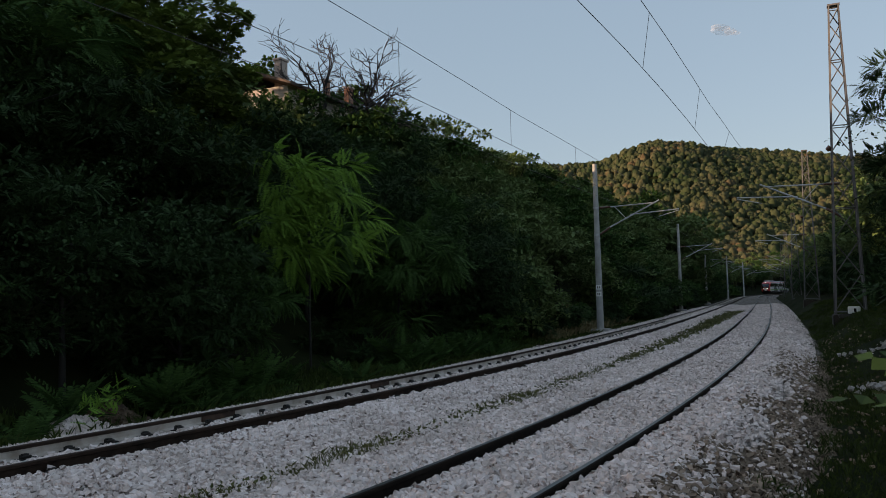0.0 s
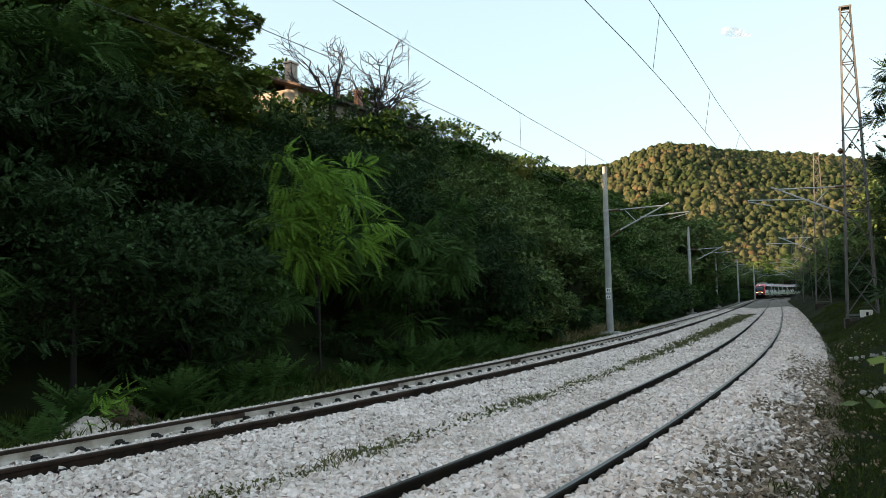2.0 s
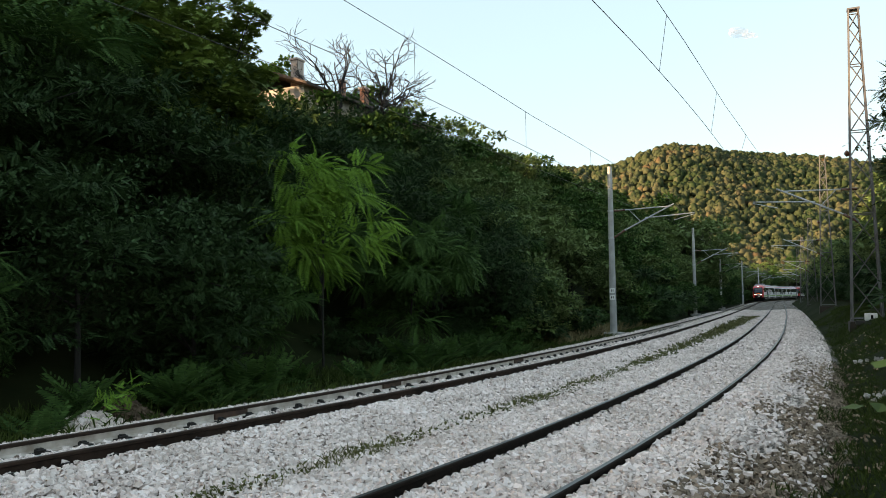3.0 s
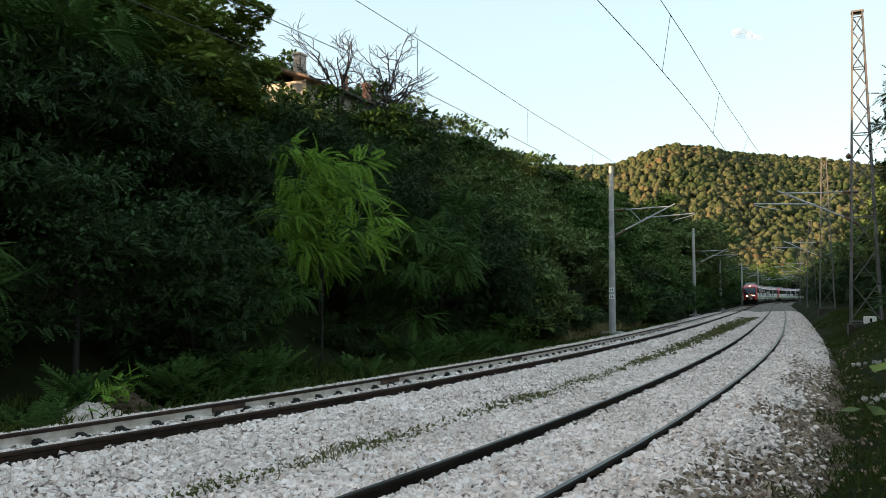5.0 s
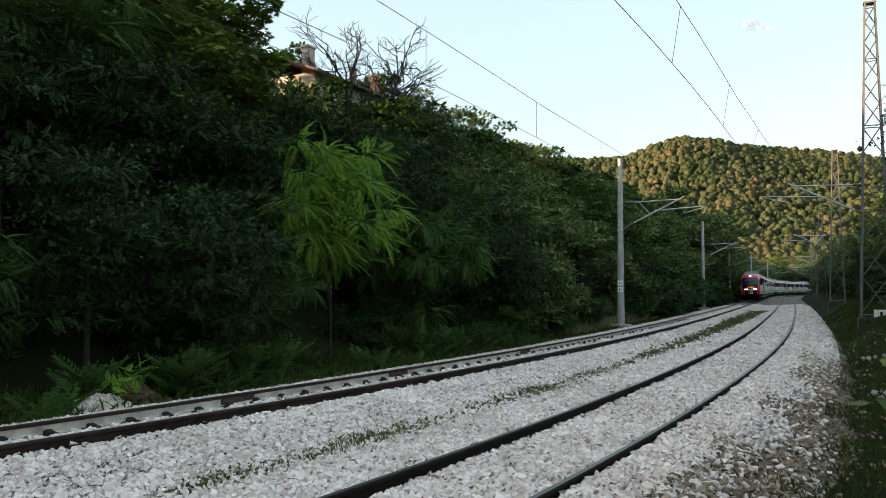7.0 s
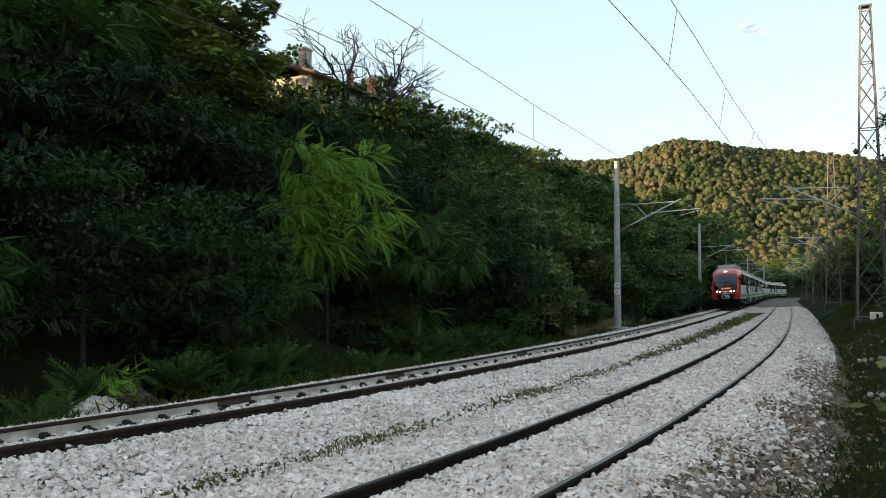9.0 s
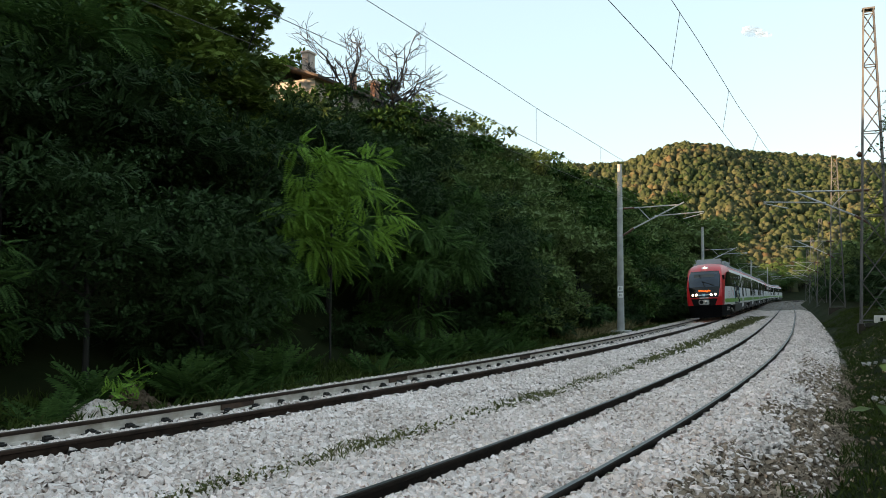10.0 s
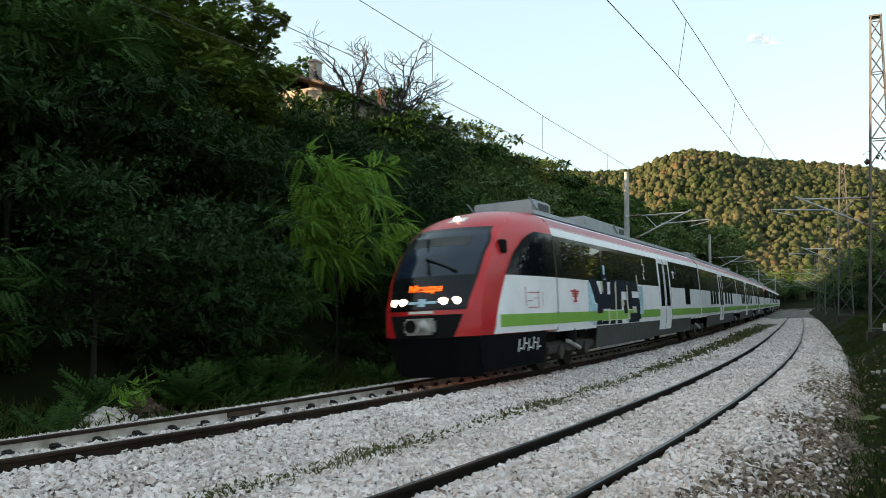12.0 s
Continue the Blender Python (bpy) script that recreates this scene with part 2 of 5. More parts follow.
# ---- mesh helpers ----
def mesh_of(name, verts, quads, mats, idx=None, smooth=False):
    verts, quads = np.asarray(verts, np.float32).reshape(-1, 3), np.asarray(quads, np.int32)
    k = quads.shape[1]
    me = bpy.data.meshes.new(name)
    me.vertices.add(len(verts))
    me.vertices.foreach_set("co", verts.ravel())
    me.loops.add(quads.size)
    me.loops.foreach_set("vertex_index", quads.ravel())
    me.polygons.add(len(quads))
    me.polygons.foreach_set("loop_start", np.arange(0, quads.size, k, dtype=np.int32))
    if idx is not None:
        me.polygons.foreach_set("material_index", np.asarray(idx, np.int32))
    me.polygons.foreach_set("use_smooth", np.full(len(quads), smooth))
    for m in (mats if isinstance(mats, (list, tuple)) else [mats]):
        me.materials.append(m)
    me.update(calc_edges=True)
    me.validate()
    return me


def part(name, data, material, parent, label=""):
    """Links a bmesh or a mesh as one object under a thing or a part."""
    if isinstance(data, bmesh.types.BMesh):
        me = bpy.data.meshes.new(name)
        bmesh.ops.recalc_face_normals(data, faces=data.faces)
        data.to_mesh(me)
        data.free()
        me.materials.append(material)
    else:
        me = data
    ob = new(name, me)
    ob.parent = parent
    return tagged(ob, label)


def box(bm, x0, x1, y0, y1, z0, z1, bev=0.0):
    m = Matrix.Translation(((x0 + x1) / 2, (y0 + y1) / 2, (z0 + z1) / 2)) @ Matrix.Diagonal((x1 - x0, y1 - y0, z1 - z0, 1))
    r = bmesh.ops.create_cube(bm, size=1, matrix=m)
    if bev:
        es = list({e for v in r["verts"] for e in v.link_edges})
        bmesh.ops.bevel(bm, geom=es, offset=bev, segments=2, affect="EDGES")
    return bm


def boxed(*a, bev=0.0):
    return box(bmesh.new(), *a, bev=bev)


def rod(bm, a, b, r0, r1=None, seg=8):
    a, b = Vector(a), Vector(b)
    d = b - a
    m = Matrix.Translation((a + b) / 2) @ d.to_track_quat("Z", "Y").to_matrix().to_4x4()
    bmesh.ops.create_cone(bm, cap_ends=True, segments=seg, radius1=r0, radius2=r0 if r1 is None else r1, depth=d.length, matrix=m)
    return bm


def rodded(*a, **k):
    return rod(bmesh.new(), *a, **k)


def sweep(path, r, seg=6):
    """Verts and quads of a tube along a path, for wires and branches; r: one radius or one a point."""
    path = np.asarray(path, float)
    rs = np.broadcast_to(np.asarray(r, float), (len(path),))
    tan = np.gradient(path, axis=0)
    tan /= np.linalg.norm(tan, axis=1)[:, None] + 1e-9
    ref = np.where(np.abs(tan[:, 2:3]) > 0.9, [[1.0, 0, 0]], [[0, 0, 1.0]])
    a = np.cross(tan, ref)
    a /= np.linalg.norm(a, axis=1)[:, None] + 1e-9
    b = np.cross(tan, a)
    ang = np.arange(seg) * 2 * np.pi / seg
    v = path[:, None] + rs[:, None, None] * (np.cos(ang)[None, :, None] * a[:, None] + np.sin(ang)[None, :, None] * b[:, None])
    i, j = np.meshgrid(np.arange(len(path) - 1), np.arange(seg), indexing="ij")
    q = np.stack([i * seg + j, i * seg + (j + 1) % seg, (i + 1) * seg + (j + 1) % seg, (i + 1) * seg + j], -1).reshape(-1, 4)
    return v.reshape(-1, 3), q


def join(parts):
    vs, qs, n = [], [], 0
    for v, q in parts:
        vs.append(np.asarray(v).reshape(-1, 3))
        qs.append(np.asarray(q) + n)
        n += len(vs[-1])
    return np.concatenate(vs), np.concatenate(qs)


# ---- the line of the railway: arc s from a point beside the camera, offset u to its right ----
KNOTS = [0, 12, 25, 45, 70, 100, 140, 180, 230]
BENDS = [-0.01147, -0.004255, -0.002472, -0.000159, -0.000317, -0.000031, -0.000192, 0.001461, 0.00198]
ARC = np.arange(-40, 420, 0.5)
_th = np.cumsum(np.interp(ARC, KNOTS, BENDS)) * 0.5
_th += 0.5858 - np.interp(0, ARC, _th)
_x, _y = np.cumsum(np.sin(_th)) * 0.5, np.cumsum(np.cos(_th)) * 0.5
_x += -1.588 - np.interp(0, ARC, _x)
_y += 4.0 - np.interp(0, ARC, _y)


def far_off(s):
    """Distance between the two tracks' centre lines."""
    return 4.40 + 1.0455 * np.exp(-np.maximum(s, 0) / 20)


def line(s, u=0.0):
    th = np.interp(s, ARC, _th)
    return np.interp(s, ARC, _x) + u * np.cos(th), np.interp(s, ARC, _y) - u * np.sin(th), th


def on_line(s, u, z=0.0):
    x, y, _ = line(s, u)
    return Vector((float(x), float(y), z))


def nearest(x, y):
    """Arc and offset of points of the plan."""
    x, y = np.asarray(x, float).ravel(), np.asarray(y, float).ravel()
    s, u = np.empty(len(x)), np.empty(len(x))
    for k in range(0, len(x), 4000):
        a, b = x[k:k + 4000], y[k:k + 4000]
        i = np.argmin((a[:, None] - _x[None, ::2]) ** 2 + (b[:, None] - _y[None, ::2]) ** 2, 1) * 2
        s[k:k + 4000] = ARC[i]
        u[k:k + 4000] = (a - _x[i]) * np.cos(_th[i]) - (b - _y[i]) * np.sin(_th[i])
    return s, u


def smooth(a, b, x):
    t = np.clip((x - a) / (b - a), 0, 1)
    return t * t * (3 - 2 * t)


def ridge(x):
    """Height of the wooded hill's crest across the valley."""
    return np.interp(x, [-300, 0, 53, 75, 115, 140, 160, 180, 208, 240, 270, 310, 345, 420, 600, 900],
                     [78, 89, 93, 98, 97, 99, 104, 108, 109, 108, 106, 102, 99, 98, 92, 84])


def height(x, y, s=None, u=None):
    """The ground."""
    x, y = np.asarray(x, float), np.asarray(y, float)
    if s is None:
        s, u = nearest(x, y)
    w = -u - far_off(s) - 3.2
    left = np.where(w < 1.5, 0.1 * w, 0.15 + 0.60 * (w - 1.5))
    # unseen rise beyond the crest, made high enough to shade the tracks
    left = np.where(w > 20, 11.25 + 0.33 * (w - 20), left)
    left = np.minimum(left, 42)
    right = 0.9 * smooth(2.4, 4.4, u) * smooth(12, 30, s) + 0.25 * smooth(2.4, 6, u) + 0.09 * np.maximum(u - 4.4, 0)
    right = np.minimum(right, 6)
    z = -0.36 + np.where(w > 0, left, 0) + np.where(u > 2.4, right, 0)
    z = np.where((w < 0) & (u < 2.6), -0.62, z)
    near_hill = smooth(235, 600, y + 0.12 * x)
    fold = 7 * np.sin(x * 0.022 + 1.0 + y * 0.006) + 4 * np.sin(x * 0.05 - y * 0.012)
    z = z * (1 - smooth(200, 300, y)) + near_hill * (ridge(x * 600 / np.maximum(y, 300)) * np.clip(y / 600, 0.3, 1.0) + fold * smooth(260, 420, y) * (1 - smooth(520, 600, y)))
    z = np.where(y > 620, z - 0.2 * (y - 620), z)
    return np.maximum(z, -0.7)


# ---- ground, ballast, rails ----
def ground_sheet():
    xs = np.concatenate([np.arange(-900, -60, 40), np.arange(-60, 130, 1.6), np.arange(130, 420, 10), np.arange(420, 1500, 60)])
    ys = np.concatenate([np.arange(-400, -40, 30), np.arange(-40, 190, 1.6), np.arange(190, 640, 9), np.arange(640, 3000, 120)])
    X, Y = np.meshgrid(xs, ys, indexing="ij")
    Z = height(X.ravel(), Y.ravel())
    s, u = nearest(X.ravel(), Y.ravel())
    rough = np.array([noise.noise((a * 0.45, b * 0.45, 0.0)) for a, b in zip(X.ravel(), Y.ravel())])
    Z = Z + rough * np.where((u > 3.2) | (u < -9.5), 0.22, 0.0)
    n, m = X.shape
    i, j = np.meshgrid(np.arange(n - 1), np.arange(m - 1), indexing="ij")
    q = np.stack([i * m + j, (i + 1) * m + j, (i + 1) * m + j + 1, i * m + j + 1], -1).reshape(-1, 4)
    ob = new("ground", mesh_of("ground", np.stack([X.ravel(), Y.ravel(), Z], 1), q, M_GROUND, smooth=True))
    return tagged(ob, "soil and leaf litter under grass and woods, darkened for shade", "ground", kind="structure")


CANT_NEAR, CANT_FAR, Z_FAR = 0.049, 0.079, -0.018


def bed_z(s, u):
    """Top of the ballast across both tracks."""
    f = far_off(s)
    w = -u - f
    near = -0.118 + CANT_NEAR * np.clip((u + 0.75) / 1.5, -0.5, 1.3)
    near = near - 0.24 * smooth(1.35, 2.7, np.abs(u)) - 0.03 * np.exp(-((u + 0.68) / 0.12) ** 2) + 0.045 * smooth(0.76, 0.95, u) * (1 - smooth(1.5, 2.1, u))
    far = -0.165 - 0.035 * (np.abs(w) < 0.7) + Z_FAR + CANT_FAR * np.clip((u + f + 0.75) / 1.5, -0.5, 1.3)
    far = far - 0.22 * smooth(1.5, 3.0, w) - 0.12 * smooth(1.4, 2.4, -w)
    return np.maximum(near, far) - 0.30 * smooth(2.6, 3.6, w) - 0.4 * smooth(2.1, 2.9, u)


def ballast_bed():
    ss = np.concatenate([np.arange(-14, 60, 0.25), np.arange(60, 330, 2.0)])
    us = np.linspace(-9.2, 3.4, 85)
    S_, U_ = np.meshgrid(ss, us, indexing="ij")
    Uf = np.where(U_ < -2.4, U_ + (4.4 - far_off(S_)) * smooth(-2.4, -4.4, U_) * 1.0, U_)
    x, y, _ = line(S_, Uf)
    z = bed_z(S_, Uf) + np.random.uniform(-0.014, 0.014, S_.shape)
    n, m = S_.shape
    i, j = np.meshgrid(np.arange(n - 1), np.arange(m - 1), indexing="ij")
    q = np.stack([i * m + j, i * m + j + 1, (i + 1) * m + j + 1, (i + 1) * m + j], -1).reshape(-1, 4)
    ob = new("ballast", mesh_of("ballast", np.stack([x, y, z], -1), q, M_BED, smooth=True))
    return tagged(ob, "pale limestone ballast under the two tracks", "ballast", kind="structure")


def ballast_stones(name, s0, s1, u0, u1, per_m2, small, large, mat, label, seed, skip=0.0):
    """Loose broken stones on the bed, each a chipped block."""
    rng = np.random.default_rng(seed)
    n = int((s1 - s0) * (u1 - u0) * per_m2)
    s, u = rng.uniform(s0, s1, n), rng.uniform(u0, u1, n)
    f = far_off(s)
    if mat is M_BROWNST:
        stained = np.array([noise.noise((a * 0.45, b * 0.8, 2.0)) for a, b in zip(s, u)]) > skip - 0.25 - 0.5 * smooth(1.6, 2.3, u)
        s, u, f = s[stained], u[stained], f[stained]
    clear = np.minimum(np.minimum(abs(u - 0.75), abs(u + 0.75)), np.minimum(abs(u + f - 0.75), abs(u + f + 0.75))) > 0.065
    s, u = s[clear], u[clear]
    n = len(s)
    if mat is M_STONE and s0 < 25:
        sparse = ((np.abs(u + far_off(s)) > 0.72) | (rng.random(n) < 0.45)) & (rng.random(n) > 0.8 * smooth(1.25, 2.1, u) * (1 - smooth(10, 20, s)))
        s, u = s[sparse], u[sparse]
        n = len(s)
    x, y, th = line(s, u)
    z = np.maximum(bed_z(s, u), height(x, y, s, u) if u0 > 2 else -9) + rng.uniform(-0.014, 0.036, n)
    cube = np.array([[-1, -1, -1], [1, -1, -1], [1, 1, -1], [-1, 1, -1], [-1, -1, 1], [1, -1, 1], [1, 1, 1], [-1, 1, 1]], float) * 0.5
    v = cube[None] * (1 + rng.uniform(-0.45, 0.35, (n, 8, 3)))
    size = rng.uniform(small, large, n)
    v = v * (size[:, None] * np.stack([np.ones(n), rng.uniform(0.5, 0.9, n), rng.uniform(0.35, 0.75, n)], 1))[:, None]
    q = rng.normal(size=(n, 4)) * [1, 0.35, 0.35, 1]
    q /= np.linalg.norm(q, axis=1)[:, None]
    w_, a, b, c = q.T
    R = np.stack([1 - 2 * (b * b + c * c), 2 * (a * b - c * w_), 2 * (a * c + b * w_), 2 * (a * b + c * w_), 1 - 2 * (a * a + c * c),
                  2 * (b * c - a * w_), 2 * (a * c - b * w_), 2 * (b * c + a * w_), 1 - 2 * (a * a + b * b)], 1).reshape(n, 3, 3)
    v = np.einsum("nij,nkj->nki", R, v) + np.stack([x, y, z], 1)[:, None]
    faces = np.array([[4, 5, 6, 7], [0, 1, 5, 4], [1, 2, 6, 5], [2, 3, 7, 6], [3, 0, 4, 7]])
    quads = (np.arange(n)[:, None, None] * 8 + faces[None]).reshape(-1, 4)
    return tagged(new(name, mesh_of(name, v, quads, mat)), label, "ballast stones", kind="stuff")


def gravel_heap(x, y, z, long, wide, high, turn, seed, label="low heap of grey gravel on the grassy bank", mats=None):
    """A low heap of dumped stone with loose pieces on it."""
    rng = np.random.default_rng(seed)
    g = np.linspace(-1, 1, 25)
    A, B = np.meshgrid(g, g, indexing="ij")
    r = np.sqrt(A ** 2 + B ** 2)
    Z = high * 1.3 * np.exp(-2.6 * r ** 2) + rng.uniform(-0.03, 0.03, A.shape) - 0.16 - 0.5 * smooth(0.6, 1.0, r)
    i, j = np.meshgrid(np.arange(24), np.arange(24), indexing="ij")
    q = np.stack([i * 25 + j, (i + 1) * 25 + j, (i + 1) * 25 + j + 1, i * 25 + j + 1], -1).reshape(-1, 4)
    t = tagged(new("gravel_heap"), label, "gravel heap", "gravel heaps")
    base, ct, st = max(z, slope_z(x, y)) + 0.05, math.cos(radians(turn)), math.sin(radians(turn))
    t.matrix_basis = pose(x, y, base, 0, 0, turn)

    def lie(p, q_):
        """The ground under a point of the heap, in the heap's space."""
        return np.array([max(z, slope_z(x + i_ * ct - j_ * st, y + i_ * st + j_ * ct)) + 0.05 - base for i_, j_ in zip(p.ravel() * long, q_.ravel() * wide)]).reshape(p.shape)

    Z = Z + lie(A, B)
    part("mound", mesh_of("mound", np.stack([A * long, B * wide, Z], -1), q, mats or M_GREYGR), None, t)
    n = 420
    a, b = rng.normal(scale=0.38, size=n), rng.normal(scale=0.38, size=n)
    cube = np.array([[-1, -1, -1], [1, -1, -1], [1, 1, -1], [-1, 1, -1], [-1, -1, 1], [1, -1, 1], [1, 1, 1], [-1, 1, 1]], float) * 0.5
    v = cube[None] * (1 + rng.uniform(-0.45, 0.35, (n, 8, 3))) * rng.uniform(0.04, 0.1, n)[:, None, None]
    R_ = quat_rot((lambda k: k / np.linalg.norm(k, axis=1)[:, None])(rng.normal(size=(n, 4))))
    v = np.einsum("nij,nkj->nki", R_, v) + np.stack([a * long, b * wide, high * 1.3 * np.exp(-2.6 * (a * a + b * b)) - 0.15 + lie(a, b)], 1)[:, None]
    faces = np.array([[0, 3, 2, 1], [4, 5, 6, 7], [0, 1, 5, 4], [1, 2, 6, 5], [2, 3, 7, 6], [3, 0, 4, 7]])
    tagged(part("rubble", mesh_of("rubble", v, (np.arange(n)[:, None, None] * 8 + faces[None]).reshape(-1, 4), mats if mats is M_LITTER else (M_STONE if mats else M_GREYGR)), None, t), kind="stuff")


RAIL_SHAPE = [(-0.075, -0.172), (0.075, -0.172), (0.075, -0.158), (0.02, -0.145), (0.009, -0.13), (0.009, -0.05), (0.036, -0.038),
              (0.036, -0.008), (0.024, 0.0), (-0.024, 0.0), (-0.036, -0.008), (-0.036, -0.038), (-0.009, -0.05), (-0.009, -0.13),
              (-0.02, -0.145), (-0.075, -0.158)]


def rail(parent, off, z, mats, label, is_far):
    ss = np.concatenate([np.arange(-16, 80, 0.5), np.arange(80, 330, 3.0)])
    base = -far_off(ss) if is_far else 0 * ss
    k = len(RAIL_SHAPE)
    vs = []
    for a, b in RAIL_SHAPE:
        x, y, _ = line(ss, base + off + a)
        vs.append(np.stack([x, y, np.full(len(ss), z + b)], 1))
    v = np.stack(vs, 1)
    i, j = np.meshgrid(np.arange(len(ss) - 1), np.arange(k), indexing="ij")
    q = np.stack([i * k + j, i * k + (j + 1) % k, (i + 1) * k + (j + 1) % k, (i + 1) * k + j], -1).reshape(-1, 4)
    idx = np.where(np.isin(j, (8,)), 1, np.where(np.isin(j, (3, 4, 12, 13, 14, 1, 2)), 2, 0)).ravel()
    return part("rail", mesh_of("rail", v, q, mats, idx), None, parent, label)


def sleeper_mesh():
    bm = bmesh.new()
    for x0, x1 in ((-1.2, -0.4), (0.4, 1.2)):
        box(bm, x0, x1, -0.13, 0.13, -0.25, -0.172, 0.012)
    box(bm, -0.42, 0.42, -0.1, 0.1, -0.25, -0.19, 0.012)
    me = bpy.data.meshes.new("sleeper")
    bm.to_mesh(me)
    bm.free()
    me.materials.append(M_CONC)
    return me


def clip_mesh():
    """Two sprung clips and their bolts, one on each side of a rail."""
    bm = bmesh.new()
    for sx in (-1, 1):
        rod(bm, (sx * 0.10, -0.06, -0.165), (sx * 0.10, -0.06, -0.10), 0.014, seg=6)
        rod(bm, (sx * 0.06, -0.03, -0.145), (sx * 0.13, -0.06, -0.125), 0.013, seg=6)
        rod(bm, (sx * 0.06, 0.03, -0.145), (sx * 0.13, 0.06, -0.125), 0.013, seg=6)
        rod(bm, (sx * 0.13, -0.06, -0.125), (sx * 0.13, 0.06, -0.125), 0.013, seg=6)
        box(bm, sx * 0.10 - 0.03, sx * 0.10 + 0.03, -0.035, 0.035, -0.165, -0.095)
        box(bm, sx * 0.11 - 0.04, sx * 0.11 + 0.04, -0.12, 0.12, -0.172, -0.145)
    me = bpy.data.meshes.new("rail_clip")
    bm.to_mesh(me)
    bm.free()
    me.materials.append(M_CLIP)
    return me


def tracks():
    made = []
    for nm, is_far, z, cant, label in (("railway_track", False, 0.0, CANT_NEAR, "ballasted railway track with dark rusty rails"),
                                       ("railway_track", True, Z_FAR, CANT_FAR, "far railway track with dusty rusty rails and black clips")):
        t = tagged(new(nm), label, "railway track", "railway tracks", "structure")
        webs = M_DUST if is_far else M_RAIL
        side = M_RAILF if is_far else M_RAIL
        head = M_RAILB if is_far else M_HEAD
        rail(t, -0.75, z, [side, head, webs], "rusty steel rail", is_far)
        rail(t, 0.75, z + cant, [side, head, side], "rusty steel rail", is_far)
        made.append((t, is_far, z, cant))
    return made


def track_pieces(made):
    sl, cl = sleeper_mesh(), clip_mesh()
    plate = boxed(-0.022, 0.022, -0.35, 0.35, -0.135, -0.045, bev=0.006)
    pm = bpy.data.meshes.new("fishplate")
    plate.to_mesh(pm)
    plate.free()
    pm.materials.append(M_RUST)
    for t, is_far, z, cant in made:
        for k in range(110):
            s = -6 + k * 0.6
            o = -float(far_off(s)) if is_far else 0.0
            x, y, th = line(s, o)
            tilt = -math.degrees(math.atan2(cant, 1.5))
            ob = new("sleeper", sl)
            ob.parent = t
            ob.matrix_basis = pose(float(x), float(y), z + cant / 2, 0, tilt, -math.degrees(float(th)))
            if s > 45:
                continue
            for side in (-0.75, 0.75):
                x, y, th = line(s, o + side)
                c = new("rail_clip", cl)
                c.parent = t
                c.matrix_basis = pose(float(x), float(y), z + (cant if side > 0 else 0), 0, 0, -math.degrees(float(th)))
        if is_far:
            for s in (6.3, 10.9, 17.6):
                x, y, th = line(s, -float(far_off(s)) - 0.75)
                c = new("fishplate", pm)
                c.parent = t
                c.matrix_basis = pose(float(x), float(y), z, 0, 0, -math.degrees(float(th)))


# ---- overhead line ----
def bracket(parent, sgn, reach, zt, zb, steady):
    """Cantilever: top tube, strut, steady arm; local x points to the track, at the foot of its pole."""
    part("insulator", rodded((0.15 * sgn, 0, zt), (0.75 * sgn, 0, zt + 0.01), 0.055, seg=10), M_INSUL, parent, "brown insulator")
    part("top_tube", rodded((0.75 * sgn, 0, zt + 0.01), (reach * sgn, 0, zt + 0.08), 0.03), M_GALV, parent)
    part("insulator", rodded((0.15 * sgn, 0, zb), (0.7 * sgn, 0, zb + 0.36), 0.055, seg=10), M_INSUL, parent, "brown insulator")
    part("strut", rodded((0.7 * sgn, 0, zb + 0.36), ((reach + 0.15) * sgn, 0, zt + 0.2), 0.036), M_GALV, parent)
    part("stay", rodded((0.95 * sgn, 0, zt + 0.0), (1.5 * sgn, 0, zb + 0.8), 0.02), M_GALV, parent)
    part("registration_tube", rodded((1.75 * sgn, 0, zb + 0.95), ((reach + 1.1) * sgn, 0, zb + 1.08), 0.028), M_GALV, parent)
    part("steady_arm", rodded(((reach + 1.1) * sgn, 0, zb + 1.02), ((reach + 0.1) * sgn, 0, zb + 0.76), 0.02), M_GALV, parent)


def concrete_pole(x, y, th, ht, signs):
    p = tagged(new("catenary_pole"), "round grey concrete catenary pole with steel bracket", "catenary pole", "catenary poles along the far track")
    p.matrix_basis = pose(x, y, -0.25, 0, 0, -math.degrees(th))
    part("shaft", rodded((0, 0, 0), (0, 0, ht), 0.185, 0.115, seg=18), M_POLE, p)
    part("footing", boxed(-0.5, 0.5, -0.4, 0.4, -0.4, 0.08, bev=0.03), M_CONC, p, "pale concrete footing")
    for zc in (4.95, 6.35):
        part("clamp", rodded((0, 0, zc - 0.05), (0, 0, zc + 0.05), 0.165, seg=18), M_GALV, p)
    bracket(p, 1, 3.05, 6.35, 4.95, 0)
    if signs:
        for zc in (1.75, 2.1):
            pl = part("sign_plate", boxed(-0.11, 0.15, -0.205, -0.195, zc, zc + 0.24), M_SIGN, p, "white number plate with black bars")
            for k in range(2):
                part("bar", boxed(-0.05 + 0.09 * k, -0.01 + 0.09 * k, -0.209, -0.2055, zc + 0.06, zc + 0.18), M_BLACK, pl)
    return p


